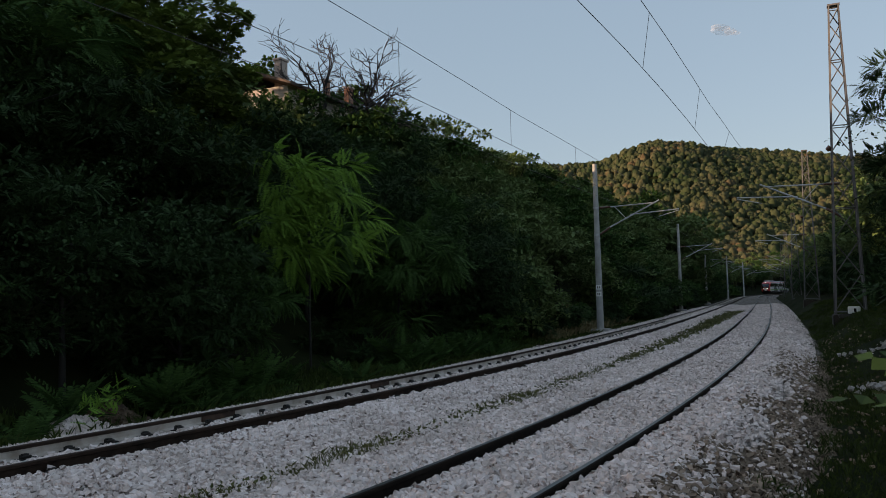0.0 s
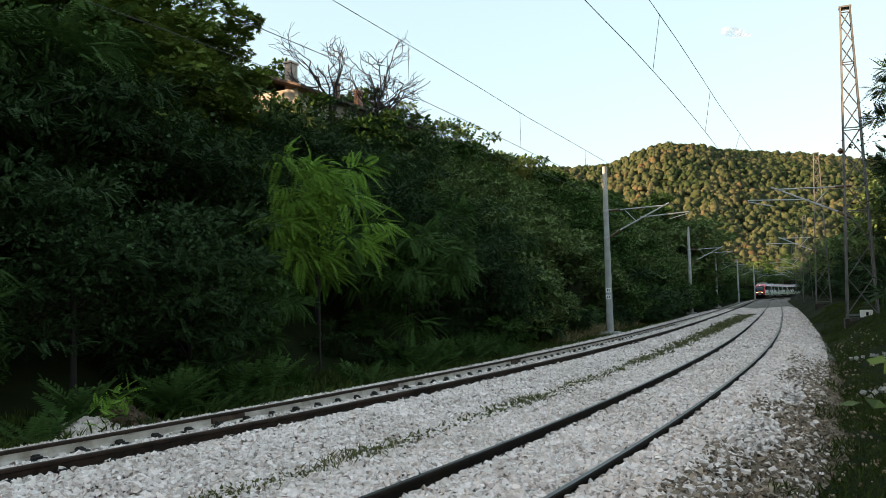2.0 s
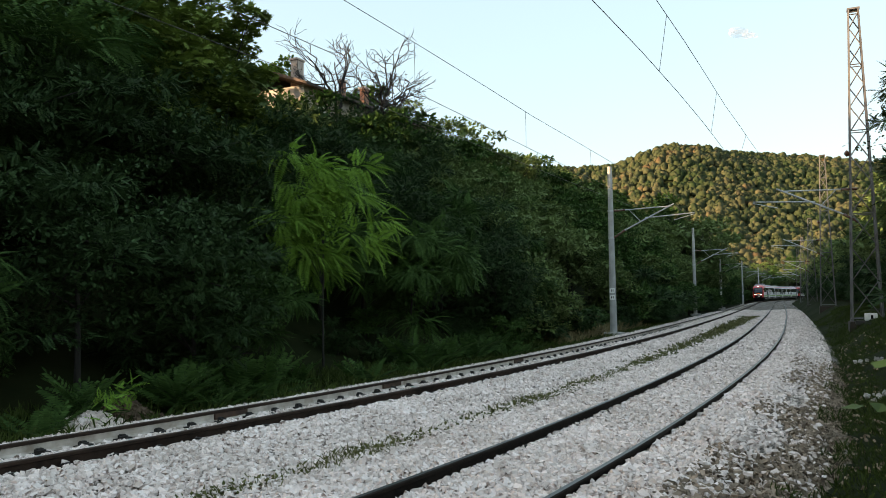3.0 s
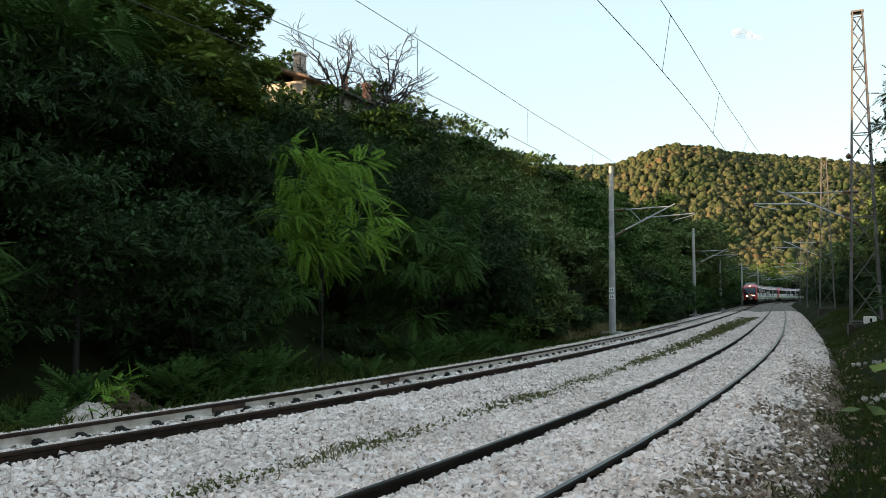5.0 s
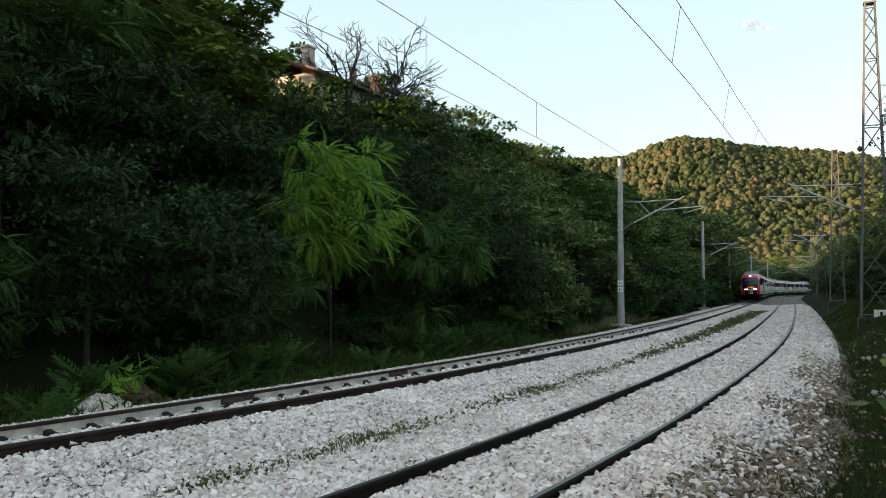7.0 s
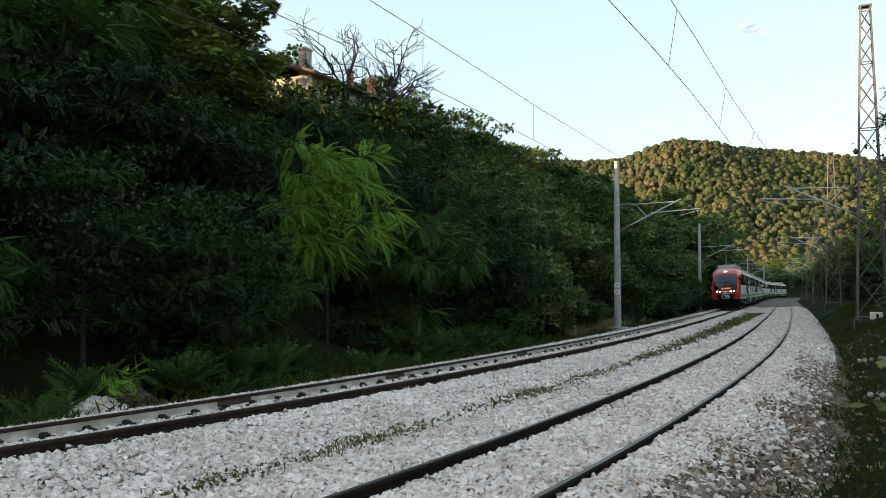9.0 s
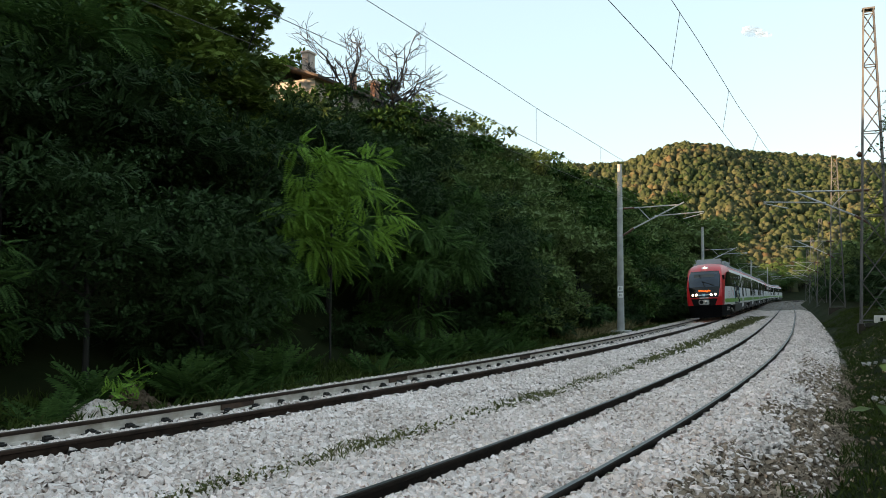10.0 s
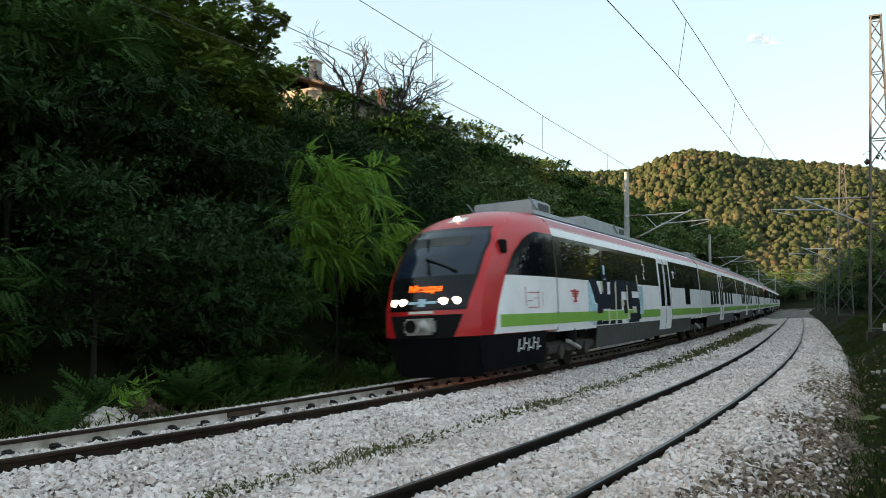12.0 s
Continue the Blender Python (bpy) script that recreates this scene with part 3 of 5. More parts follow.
def lattice_mast(x, y, th, zb, ht, wide, top):
    p = tagged(new("lattice_mast"), "tall rusty steel lattice mast beside the track", "lattice mast", "lattice masts along the near track")
    p.matrix_basis = pose(x, y, zb, 0, 0, -math.degrees(th))
    a, b = wide / 2, top / 2
    at = lambda k, z: ((a + (b - a) * z / ht) * (1 if k in (0, 1) else -1), (a + (b - a) * z / ht) * 0.8 * (1 if k in (0, 3) else -1), z)
    for k in range(4):
        part("leg", rodded(at(k, 0), at(k, ht), 0.05, 0.04, seg=4), M_LATT, p)
    levels, z, step = [0.15], 0.15, 1.55
    while z < ht - 0.6:
        z += step
        step = max(0.62, step * 0.93)
        levels.append(min(z, ht - 0.05))
    for k in range(4):
        n = (k + 1) % 4
        for i, (z0, z1) in enumerate(zip(levels[:-1], levels[1:])):
            e = (k, n) if (i + k) % 2 else (n, k)
            part("brace", rodded(at(e[0], z0), at(e[1], z1), 0.024, seg=4), M_LATT, p)
        for z0 in levels[::3]:
            part("cross_bar", rodded(at(k, z0), at(n, z0), 0.022, seg=4), M_LATT, p)
    part("footing", boxed(-a - 0.12, a + 0.12, -a - 0.1, a + 0.1, -0.9, 0.03, bev=0.03), M_UNDER, p, "dark weathered footing")
    part("top_frame", boxed(-b - 0.06, b + 0.06, -b, b, ht - 0.05, ht + 0.02), M_LATT, p)
    part("bell_insulator", rodded((-a * 0.72, 0, 7.1), (-a * 0.72 - 0.14, 0, 7.0), 0.14, 0.09, seg=10), M_INSUL, p)
    bracket(p, -1, 3.1, 5.55, 4.15, 0)
    return p


def wire(name, pts, r, label):
    v, q = sweep(pts, r, 5)
    return tagged(new(name, mesh_of(name, v, q, M_WIRE, smooth=True)), label, "wire")


def stagger(s, is_far):
    """Offset of the contact wire, which zigzags over its track."""
    return float(np.interp(s, [-30, 6, 17, 41, 300], [-4.3, -4.5, -4.8, -4.7, -4.45])) if is_far else float(np.interp(s, [-30, 0, 33, 69, 300], [0.1, -0.1, -0.15, 0.1, 0.0]))


def carrier_z(f, is_far):
    return (6.68 if is_far else 6.72) + (0.25 if is_far else 0.12) * (2 * f - 1) ** 2


def carrier_off(s, is_far):
    """How far the carrier hangs to the side of its contact wire."""
    return 0.0 if is_far else float(np.interp(s, [-40, 18, 25, 33, 60, 300], [0.14, 0.16, 0.39, 0.8, 0.4, 0.3]))


def overhead():
    poles = [(8.75, 39.71), (25.13, 76.79), (40.58, 112.37), (59.2, 152.0), (78.0, 190.0), (-9.5, 5.0)]
    arcs = []
    for k, (x, y) in enumerate(poles):
        s, u = nearest([x], [y])
        s = float(s[0])
        arcs.append(s)
        _, _, th = line(s)
        if k < 5:
            concrete_pole(x, y, float(th), 8.67, True)
    for k, (s, zb, ht) in enumerate(((33.3, 0.50, 13.2), (68.6, 0.62, 12.7), (104.0, 0.2, 11.0), (140.0, 0.2, 11.0), (176.0, 0.2, 11.0))):
        x, y, th = line(s, 3.95)
        lattice_mast(float(x), float(y), float(th), zb, ht, 1.12, 0.36)
    # contact and carrier wires, hung from span to span, with droppers
    for off_far, sup in ((True, [-30.0, -3.0] + sorted(arcs[:5]) + [235.0, 280.0]), (False, [-36.0, -2.0, 33.3, 68.6, 104.0, 140.0, 176.0, 214.0])):
        con, mes = [], []
        for a, b in zip(sup[:-1], sup[1:]):
            for f in np.linspace(0, 1, 13)[:-1]:
                s = a + (b - a) * f
                con.append(on_line(s, stagger(s, off_far), 5.72))
                mes.append(on_line(s, stagger(s, off_far) + carrier_off(s, off_far), carrier_z(f, off_far)))
            if b - a > 20:
                for f in ((0.165, 0.325, 0.485, 0.645, 0.805) if off_far else (0.2, 0.37, 0.54, 0.71, 0.88)):
                    s = a + (b - a) * f
                    o = stagger(s, off_far)
                    wire("dropper", [on_line(s, o, 5.72), on_line(s, o + carrier_off(s, off_far), carrier_z(f, off_far))], 0.005, "thin dropper between contact and carrier wire")
        wire("contact_wire", con, 0.0065, "dark contact wire over the track")
        wire("carrier_wire", mes, 0.0065, "dark sagging carrier wire over the track")
    wire("feeder_wire", [on_line(s, -7.05, 6.3 + 0.0006 * (s - 12) ** 2) for s in np.linspace(-22, 40.6, 24)], 0.007, "thin feeder wire beside the far track")


def mast_box():
    """The small sign box and beam at the foot of the first lattice mast."""
    x, y, th = line(33.3, 3.7)
    t = tagged(new("point_box"), "small white sign box on a dark timber beam", "signal box")
    t.matrix_basis = pose(float(x), float(y) - 0.75, 0.42, 0, 0, -20)
    part("beam", boxed(-0.55, 0.9, -0.12, 0.12, 0.0, 0.16, bev=0.02), M_SKIRT, t, "dark timber beam")
    b = part("sign_box", boxed(-0.2, 0.25, -0.1, 0.1, 0.16, 0.46, bev=0.02), M_SIGN, t, "white box with black mark")
    part("mark", boxed(0.0, 0.09, -0.108, -0.1005, 0.23, 0.38), M_BLACK, b)


# ---- plants ----
def quat_rot(q):
    w_, a, b, c = q.T
    return np.stack([1 - 2 * (b * b + c * c), 2 * (a * b - c * w_), 2 * (a * c + b * w_), 2 * (a * b + c * w_), 1 - 2 * (a * a + c * c),
                     2 * (b * c - a * w_), 2 * (a * c - b * w_), 2 * (b * c + a * w_), 1 - 2 * (a * a + b * b)], 1).reshape(-1, 3, 3)


def frond(pairs, width, droop, leaf_w):
    """A feathered leaf of unit length along x, its leaflets as small kites."""
    out = []
    for k in range(pairs):
        t = 0.12 + 0.86 * k / pairs
        ll = width * (0.55 + 0.45 * math.sin(math.pi * min(1, t + 0.12)))
        for sg in (-1, 1):
            z = -droop * t * t
            a = np.array([t, 0, z])
            tip = a + np.array([ll * 0.35, sg * ll, -ll * 0.35])
            mid = (a + tip) / 2
            e = np.array([leaf_w, -sg * leaf_w * 0.3, 0.0])
            out.append([a, mid + e + [0, 0, 0.01], tip, mid - e + [0, 0, 0.01]])
    t = 1.0
    a = np.array([0.95, 0, -droop * 0.9])
    out.append([a, a + [0.07, leaf_w, -0.03], a + [0.16, 0, -0.08], a + [0.07, -leaf_w, -0.03]])
    return np.array(out)


def plain_leaf():
    return np.array([[[0, 0, 0], [0.5, 0.3, 0.04], [1, 0, -0.12], [0.5, -0.3, 0.04]]], float)


def palm_leaf():
    """Five leaflets from one stalk."""
    out = []
    for k, an in enumerate((-70, -35, 0, 35, 70)):
        c, s_ = math.cos(math.radians(an)), math.sin(math.radians(an))
        d, e = np.array([c, s_, -0.15]), np.array([-s_, c, 0]) * 0.17
        out.append([d * 0.05, d * 0.5 + e, d, d * 0.5 - e])
    return np.array(out)


def scatter_leaves(rng, tmpl, pos, out, size, jitter=0.5, hang=0.0):
    """Copies of a leaf at pos that point along out."""
    n = len(pos)
    x = out + rng.normal(scale=jitter, size=(n, 3)) - [0, 0, hang]
    x /= np.linalg.norm(x, axis=1)[:, None] + 1e-9
    up = np.tile([0, 0, 1.0], (n, 1)) + rng.normal(scale=0.25, size=(n, 3))
    y = np.cross(up, x)
    y /= np.linalg.norm(y, axis=1)[:, None] + 1e-9
    z = np.cross(x, y)
    R = np.stack([x, y, z], 2)
    k = tmpl.shape[0]
    v = np.einsum("nij,kj->nki", R, tmpl.reshape(-1, 3)) * size[:, None, None] + pos[:, None]
    q = np.arange(n * k * 4).reshape(-1, 4)
    return v.reshape(-1, 3), q


def crown_points(rng, n, clumps, rx, rz, zc, shell=0.55):
    """Leaf places on the shells of many uneven clumps inside an uneven crown; with their outward ways."""
    c = rng.normal(size=(clumps, 3))
    c /= np.linalg.norm(c, axis=1)[:, None]
    rad = rng.uniform(0.35, 1.0, clumps) ** 0.6
    c = c * rad[:, None] * [rx, rx, rz] * (0.75 + 0.35 * rng.random((clumps, 1)))
    cr = rng.uniform(0.17, 0.34, clumps) * rx
    which = rng.integers(0, clumps, n)
    d = rng.normal(size=(n, 3))
    d[:, 2] = np.abs(d[:, 2]) * 0.8 - 0.25
    d /= np.linalg.norm(d, axis=1)[:, None]
    p = c[which] + d * (cr[which] * rng.uniform(shell, 1.05, n))[:, None] * [1.1, 1.1, 0.5]
    return p + [0, 0, zc], d, c + [0, 0, zc]


def trunk_mesh(rng, name, h, r, tips, lean, mat):
    """A tapered, crooked trunk with limbs to some of the crown's clumps."""
    parts = []
    top = np.array([lean[0], lean[1], h])
    ts = np.linspace(0, 1, 7)
    path = np.outer(ts, top) + np.c_[rng.normal(scale=r * 0.5, size=(7, 2)) * ts[:, None], np.zeros(7)]
    path[0] = (0, 0, -0.5)
    parts.append(sweep(path, np.linspace(r, r * 0.35, 7), 8))
    for tip in tips:
        k = rng.integers(2, 6)
        a = path[k]
        mid = (a + tip) / 2 + rng.normal(scale=0.15, size=3)
        parts.append(sweep([a, a * 0.6 + mid * 0.4, mid, mid * 0.4 + tip * 0.6, tip], np.linspace(r * 0.42, r * 0.08, 5), 5))
    v, q = join(parts)
    return mesh_of(name, v, q, mat, smooth=True)


def make_tree(name, label, seed, h, rx, n, tmpl, size, mat, clumps=22, bush=False, hang=0.15, group="", lean=(0.0, 0.0), shell=0.5, category="tree", drift=(0.0, 0.0, 0.0), slim=1.0, deep=0.40, loose=0):
    rng = np.random.default_rng(seed)
    t = tagged(new(name), label, category, group)
    rz = h * (0.48 if bush else deep)
    zc = h - rz
    p, d, cl = crown_points(rng, n, clumps, rx, rz, zc, shell)
    p[:, 2] = np.maximum(p[:, 2], 0.1)
    sz = rng.uniform(size * 0.65, size * 1.25, n)
    v, q = scatter_leaves(rng, tmpl, p + np.array([lean[0], lean[1], 0]), d + np.array(drift), sz, 0.45, hang)
    if loose:
        p2, d2, _ = crown_points(rng, loose, clumps * 2, rx * 0.95, rz, zc, 0.3)
        p2[:, 2] = np.maximum(p2[:, 2], 0.1)
        v, q = join([(v, q), scatter_leaves(rng, F_LEAF, p2, d2, rng.uniform(0.08, 0.17, loose), 0.6, 0.3)])
    # shaded inner leaves close the crown
    m = 700
    a = rng.normal(size=(m, 3))
    a = a / np.linalg.norm(a, axis=1)[:, None] * (rng.random((m, 1)) ** 0.5) * [rx * 0.42, rx * 0.42, rz * 0.55] + [lean[0], lean[1], zc]
    a[:, 2] = np.maximum(a[:, 2], 0.15)
    inner = scatter_leaves(rng, F_LEAF * [1, 1.3, 1], a, rng.normal(size=(m, 3)), np.full(m, 0.075 * rx), 0.3)
    v, q = join([(v, q), inner])
    part("crown", mesh_of("crown", v, q, mat), None, t)
    tips = cl[rng.choice(len(cl), min(9, len(cl)), replace=False)] + [lean[0], lean[1], 0]
    part("trunk", trunk_mesh(rng, "trunk", zc + rz * 0.3, (0.03 + 0.009 * h) * slim, tips, lean, M_BARK), None, t)
    return t


F_LONG, F_SHORT, F_PALM, F_LEAF = frond(13, 0.20, 0.5, 0.030), frond(6, 0.23, 0.3, 0.08), palm_leaf(), plain_leaf()
F_FERN = frond(13, 0.26, 0.5, 0.03)


def place(proto, used, x, y, z, rz, sc):
    """The first use moves the built one; later ones copy it."""
    m = pose(x, y, z, 0, 0, rz)
    if id(proto) not in used:
        used[id(proto)] = 1
        proto.matrix_basis = m
        proto.scale = (sc, sc, sc)
        return proto
    c = copy_thing(proto, m)
    c.scale = (sc, sc, sc)
    return c


def slope_z(x, y):
    return float(height(np.array([x]), np.array([y]))[0])


def woods():
    rng = random.Random(5)
    used = {}
    rob = [make_tree("robinia_tree", "robinia tree on the shaded slope, its green leaves darkened for shade", 10 + k, 5.6 + 0.5 * k, 2.5, 2300, F_SHORT, 0.32, M_ROBIN, 34, loose=3000, group="trees on the slope") for k in range(3)]
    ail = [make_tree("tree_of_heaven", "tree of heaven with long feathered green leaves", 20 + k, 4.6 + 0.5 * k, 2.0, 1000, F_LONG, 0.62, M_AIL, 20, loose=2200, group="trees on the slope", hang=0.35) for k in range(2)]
    wal = make_tree("walnut_tree", "broad-leaved walnut tree at the top of the slope", 30, 7.5, 2.9, 5600, F_PALM, 0.18, M_WALN, 30, group="trees on the slope")
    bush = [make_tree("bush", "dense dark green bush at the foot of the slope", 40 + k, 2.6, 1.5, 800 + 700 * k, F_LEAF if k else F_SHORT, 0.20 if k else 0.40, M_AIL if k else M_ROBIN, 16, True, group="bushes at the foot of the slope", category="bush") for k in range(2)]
    mid = [make_tree("broadleaf_tree", "green broadleaf tree on the slope beside the line", 50 + k, 7.0, 2.9, 2600, F_LEAF, 0.34, (M_FARL, M_OLIVE, M_AIL)[k], 26, group="trees farther along the line") for k in range(3)]
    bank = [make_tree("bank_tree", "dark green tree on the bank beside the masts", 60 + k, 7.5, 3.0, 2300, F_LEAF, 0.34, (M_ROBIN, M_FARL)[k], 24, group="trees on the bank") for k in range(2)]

    def put(proto, s, u, sc, dz=-0.15):
        x, y, _ = line(s, u)
        return place(proto, used, float(x), float(y), slope_z(float(x), float(y)) + dz, rng.uniform(0, 360), sc)

    def foot(s):
        return -float(far_off(s)) - 3.2

    # nearest slope, row by row from its foot to its crest
    for w, step, lo, hi in ((1.8, 2.2, 0.62, 0.85), (4.3, 2.6, 0.85, 1.05), (7.6, 2.8, 0.9, 1.1), (11.2, 3.2, 0.95, 1.15), (15.5, 3.8, 1.0, 1.15)):
        s = -16 + rng.uniform(0, 2)
        while s < 46:
            ww = w + rng.uniform(-0.9, 0.9)
            tall = 1.3 if w > 6 and s < 16 else 1.0
            if w > 10 and 20 < s < 40:
                tall = 0.72 if w < 13 else 0.0
            if w < 3 and (10.5 < s < 21 or 30 < s < 44):
                tall = 0.0
            if tall:
                pick = rng.random()
                proto = rob[rng.randrange(3)] if pick < (0.68 if w < 7 else 0.34) else (ail[rng.randrange(2)] if w < 9 else mid[1])
                if w > 7 and s < 18 and pick < 0.36:
                    proto, tall = wal, tall * 0.78
                if s > 31 and pick < 0.62:
                    proto, tall = mid[int(pick * 100) % 2], tall * 0.86
                put(proto, s, foot(s) - ww, rng.uniform(lo, hi) * tall)
            s += step * rng.uniform(0.75, 1.25)
    for s, w, sc in ((16.7, 9.2, 1.12), (13.8, 11.0, 1.2), (11.0, 9.8, 1.15), (7.5, 11.5, 1.1)):
        put(wal, s, foot(s) - w, sc)
    for x, y, top in ((-7.4, 38.0, 12.5), (-5.4, 38.5, 12.3), (-3.4, 39.0, 12.0), (-1.4, 40.0, 11.8), (-6.6, 41.0, 13.4), (-4.4, 42.0, 13.2), (-2.4, 43.0, 13.0), (-8.4, 39.5, 12.9)):
        z = slope_z(x, y)
        place((rob[rng.randrange(3)], mid[2])[rng.randrange(2)], used, x, y, z - 0.1, rng.uniform(0, 360), (top - 0.35 - z) / 7.0)
    for k, (x, y, top) in enumerate(((-4.1, 41.0, 12.2), (-5.1, 40.4, 12.4), (-3.2, 41.6, 12.0))):
        z = slope_z(x, y)
        place(rob[k], used, x, y, z - 0.1, 70 * k, (top - z) / (5.6 + 0.5 * k))
    # trees behind the crest, mostly unseen, added to screen the low sun
    for s in range(-36, 110, 7):
        put(mid[rng.randrange(3)], s + rng.uniform(-2, 2), foot(s) - (25 if 14 < s < 50 else 21) - rng.uniform(0, 6), rng.uniform(1.0, 1.3))
    for w, step in ((0.7, 1.9), (2.2, 2.6)):
        s = -12.0
        while s < 62:
            if not ((30 < s < 43 or s < 21) and rng.random() < 0.7):
                put(bush[rng.randrange(2)], s, foot(s) - w - rng.uniform(-0.4, 0.5), rng.uniform(0.4, 0.8))
            s += step * rng.uniform(0.7, 1.4)
    pale = make_tree("bush", "pale olive bush with small leaves near the pole", 47, 2.6, 1.5, 1500, F_LEAF, 0.17, M_OLIVE, 20, True, group="bushes at the foot of the slope", category="bush")
    for s, w, sc in ((27.0, 1.0, 1.25), (29.5, 1.6, 1.4), (31.8, 1.2, 1.1), (44.5, 1.5, 1.2), (47.0, 1.0, 1.1)):
        put(pale, s, foot(s) - w, sc)
    # farther along
    for w, step, lo, hi in ((3.0, 4.2, 0.55, 0.8), (7.5, 4.6, 0.7, 0.95), (12.5, 5.0, 0.8, 1.0), (18.5, 6.0, 0.8, 1.0)):
        s = 46.0
        while s < 190:
            put(mid[rng.randrange(3)], s, foot(s) - w + rng.uniform(-1.2, 1.2), rng.uniform(lo, hi) * float(np.interp(s, [46, 60, 90, 130, 190], [1.0, 1.25, 1.45, 1.6, 1.5])))
            s += step * rng.uniform(0.75, 1.3) * (1.5 if s > 110 else 1.0)
    for s in range(190, 330, 8):
        for w in (4, 11, 19):
            put(mid[rng.randrange(3)], s + rng.uniform(-3, 3), foot(s) - w, rng.uniform(1.0, 1.4))
    for s, w, sc in ((104.0, 3.5, 1.75), (110.0, 2.6, 2.0), (116.0, 3.2, 1.9), (113.0, 8.0, 1.9), (124.0, 3.0, 1.6)):
        put(mid[(0, 2)[int(s) % 2]], s, foot(s) - w, sc)
    # the bank on the other side
    for u, step, s0 in ((8.3, 4.0, 34.0), (11.5, 4.5, 28.0), (16.0, 6.0, 30.0)):
        s = s0
        while s < 330:
            put(bank[rng.randrange(2)], s, u + rng.uniform(-0.8, 0.8) + (0 if s < 200 else -1.5), rng.uniform(0.75, 1.1))
            s += step * rng.uniform(0.75, 1.3) * (1.6 if s > 120 else 1.0)
    # single plants that stand out
    bright = make_tree("tree_of_heaven", "young tree of heaven with bright yellowish leaves", 77, 5.8, 1.5, 640, F_LONG, 0.60, M_AILY, 30, hang=0.45, group="trees on the slope", drift=(0.75, -0.25, -0.1), slim=0.4, shell=0.2, deep=0.30)
    bx, by, _ = line(13.65, foot(13.65) - 1.4)
    place(bright, used, float(bx), float(by), slope_z(float(bx), float(by)) - 0.15, 0, 1.06)
    second = make_tree("tree_of_heaven", "bushy tree of heaven with drooping green leaves", 78, 4.6, 2.1, 1100, F_LONG, 0.6, M_AIL, 34, hang=0.45, group="trees on the slope", shell=0.2, slim=0.5)
    put(second, 18.3, foot(18.3) - 1.4, 0.98)
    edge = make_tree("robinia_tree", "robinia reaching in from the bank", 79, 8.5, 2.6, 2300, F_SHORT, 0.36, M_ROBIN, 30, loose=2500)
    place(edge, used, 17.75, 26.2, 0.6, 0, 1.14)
    # off-view bushes added to block skylight, then visible ones that close the bank
    for k in range(11):
        put(bush[0], -3 + 2.2 * k, 5.7 + rng.uniform(-0.2, 0.3), rng.uniform(1.0, 1.25))
    s = 27.0
    while s < 210:
        put(bush[0], s, 6.7 + rng.uniform(-0.4, 0.8), rng.uniform(0.9, 1.6))
        s += rng.uniform(2.0, 3.4) * (1.5 if s > 90 else 1)
    s = 46.0
    while s < 215:
        put(bush[1 if rng.random() < 0.7 else 0], s, foot(s) - rng.uniform(0.4, 1.5), rng.uniform(0.7, 1.5))
        s += rng.uniform(1.5, 2.6) * (1.6 if s > 90 else 1)


def fern_clumps():
    rng = np.random.default_rng(91)
    proto = None
    for k in range(26):
        s = rng.uniform(4, 24)
        x, y, _ = line(s, -float(far_off(s)) - 2.9 - rng.uniform(0, 0.9))
        if proto is None:
            n = 16
            d = rng.normal(size=(n, 3))
            d[:, 2] = np.abs(d[:, 2]) + 0.7
            d /= np.linalg.norm(d, axis=1)[:, None]
            v, q = scatter_leaves(rng, F_FERN, np.zeros((n, 3)) + [0, 0, 0.05], d, rng.uniform(0.6, 1.1, n), 0.2)
            proto = tagged(new("seedling_clump", mesh_of("seedling_clump", v, q, M_AIL)), "feathered green seedling clump beside the track", "plant", "seedling clumps beside the track")
            ob = proto
        else:
            ob = proto.copy()
            scene.collection.objects.link(ob)
        ob.matrix_basis = pose(float(x), float(y), slope_z(float(x), float(y)), 0, 0, rng.uniform(0, 360))
        sc = rng.uniform(0.6, 1.2)
        ob.scale = (sc, sc, sc)


def bright_weed():
    rng = np.random.default_rng(44)
    for x, y, z, n, sz in ((-5.45, 13.1, -0.2, 26, 0.27), (-5.5, 12.6, -0.32, 20, 0.20)):
        t = tagged(new("young_plant"), "bright yellow-green young plant by the rubble", "plant")
        t.matrix_basis = pose(x, y, z)
        for k in range(n):
            d = rng.normal(size=(1, 3))
            d[:, 2] = np.abs(d[:, 2]) + 0.6
            p = np.array([[*rng.normal(scale=0.12, size=2), rng.uniform(0.05, 0.5)]])
            v, q = scatter_leaves(rng, F_SHORT, p, d / np.linalg.norm(d), rng.uniform(0.7, 1.2, 1) * sz, 0.3)
            part("leaf", mesh_of("leaf", v, q, M_AILY), None, t)


def tufts(name, label, seed, spots, blades, length, mat):
    """Grass blades round given spots, one stuff object."""
    rng = np.random.default_rng(seed)
    pos = np.repeat(np.asarray(spots, float), blades, 0)
    pos[:, :2] += rng.normal(scale=0.10, size=(len(pos), 2))
    d = rng.normal(size=(len(pos), 3)) * [0.5, 0.5, 0.2] + [0, 0, 1]
    tm = np.array([[[0, -0.04, 0], [0, 0.04, 0], [0.6, 0.03, 0.0], [1, 0, -0.15]]], float)
    v, q = scatter_leaves(rng, tm, pos, d / np.linalg.norm(d, axis=1)[:, None], rng.uniform(0.5, 1.2, len(pos)) * length, 0.15)
    return tagged(new(name, mesh_of(name, v, q, mat)), label, "grass", kind="stuff")


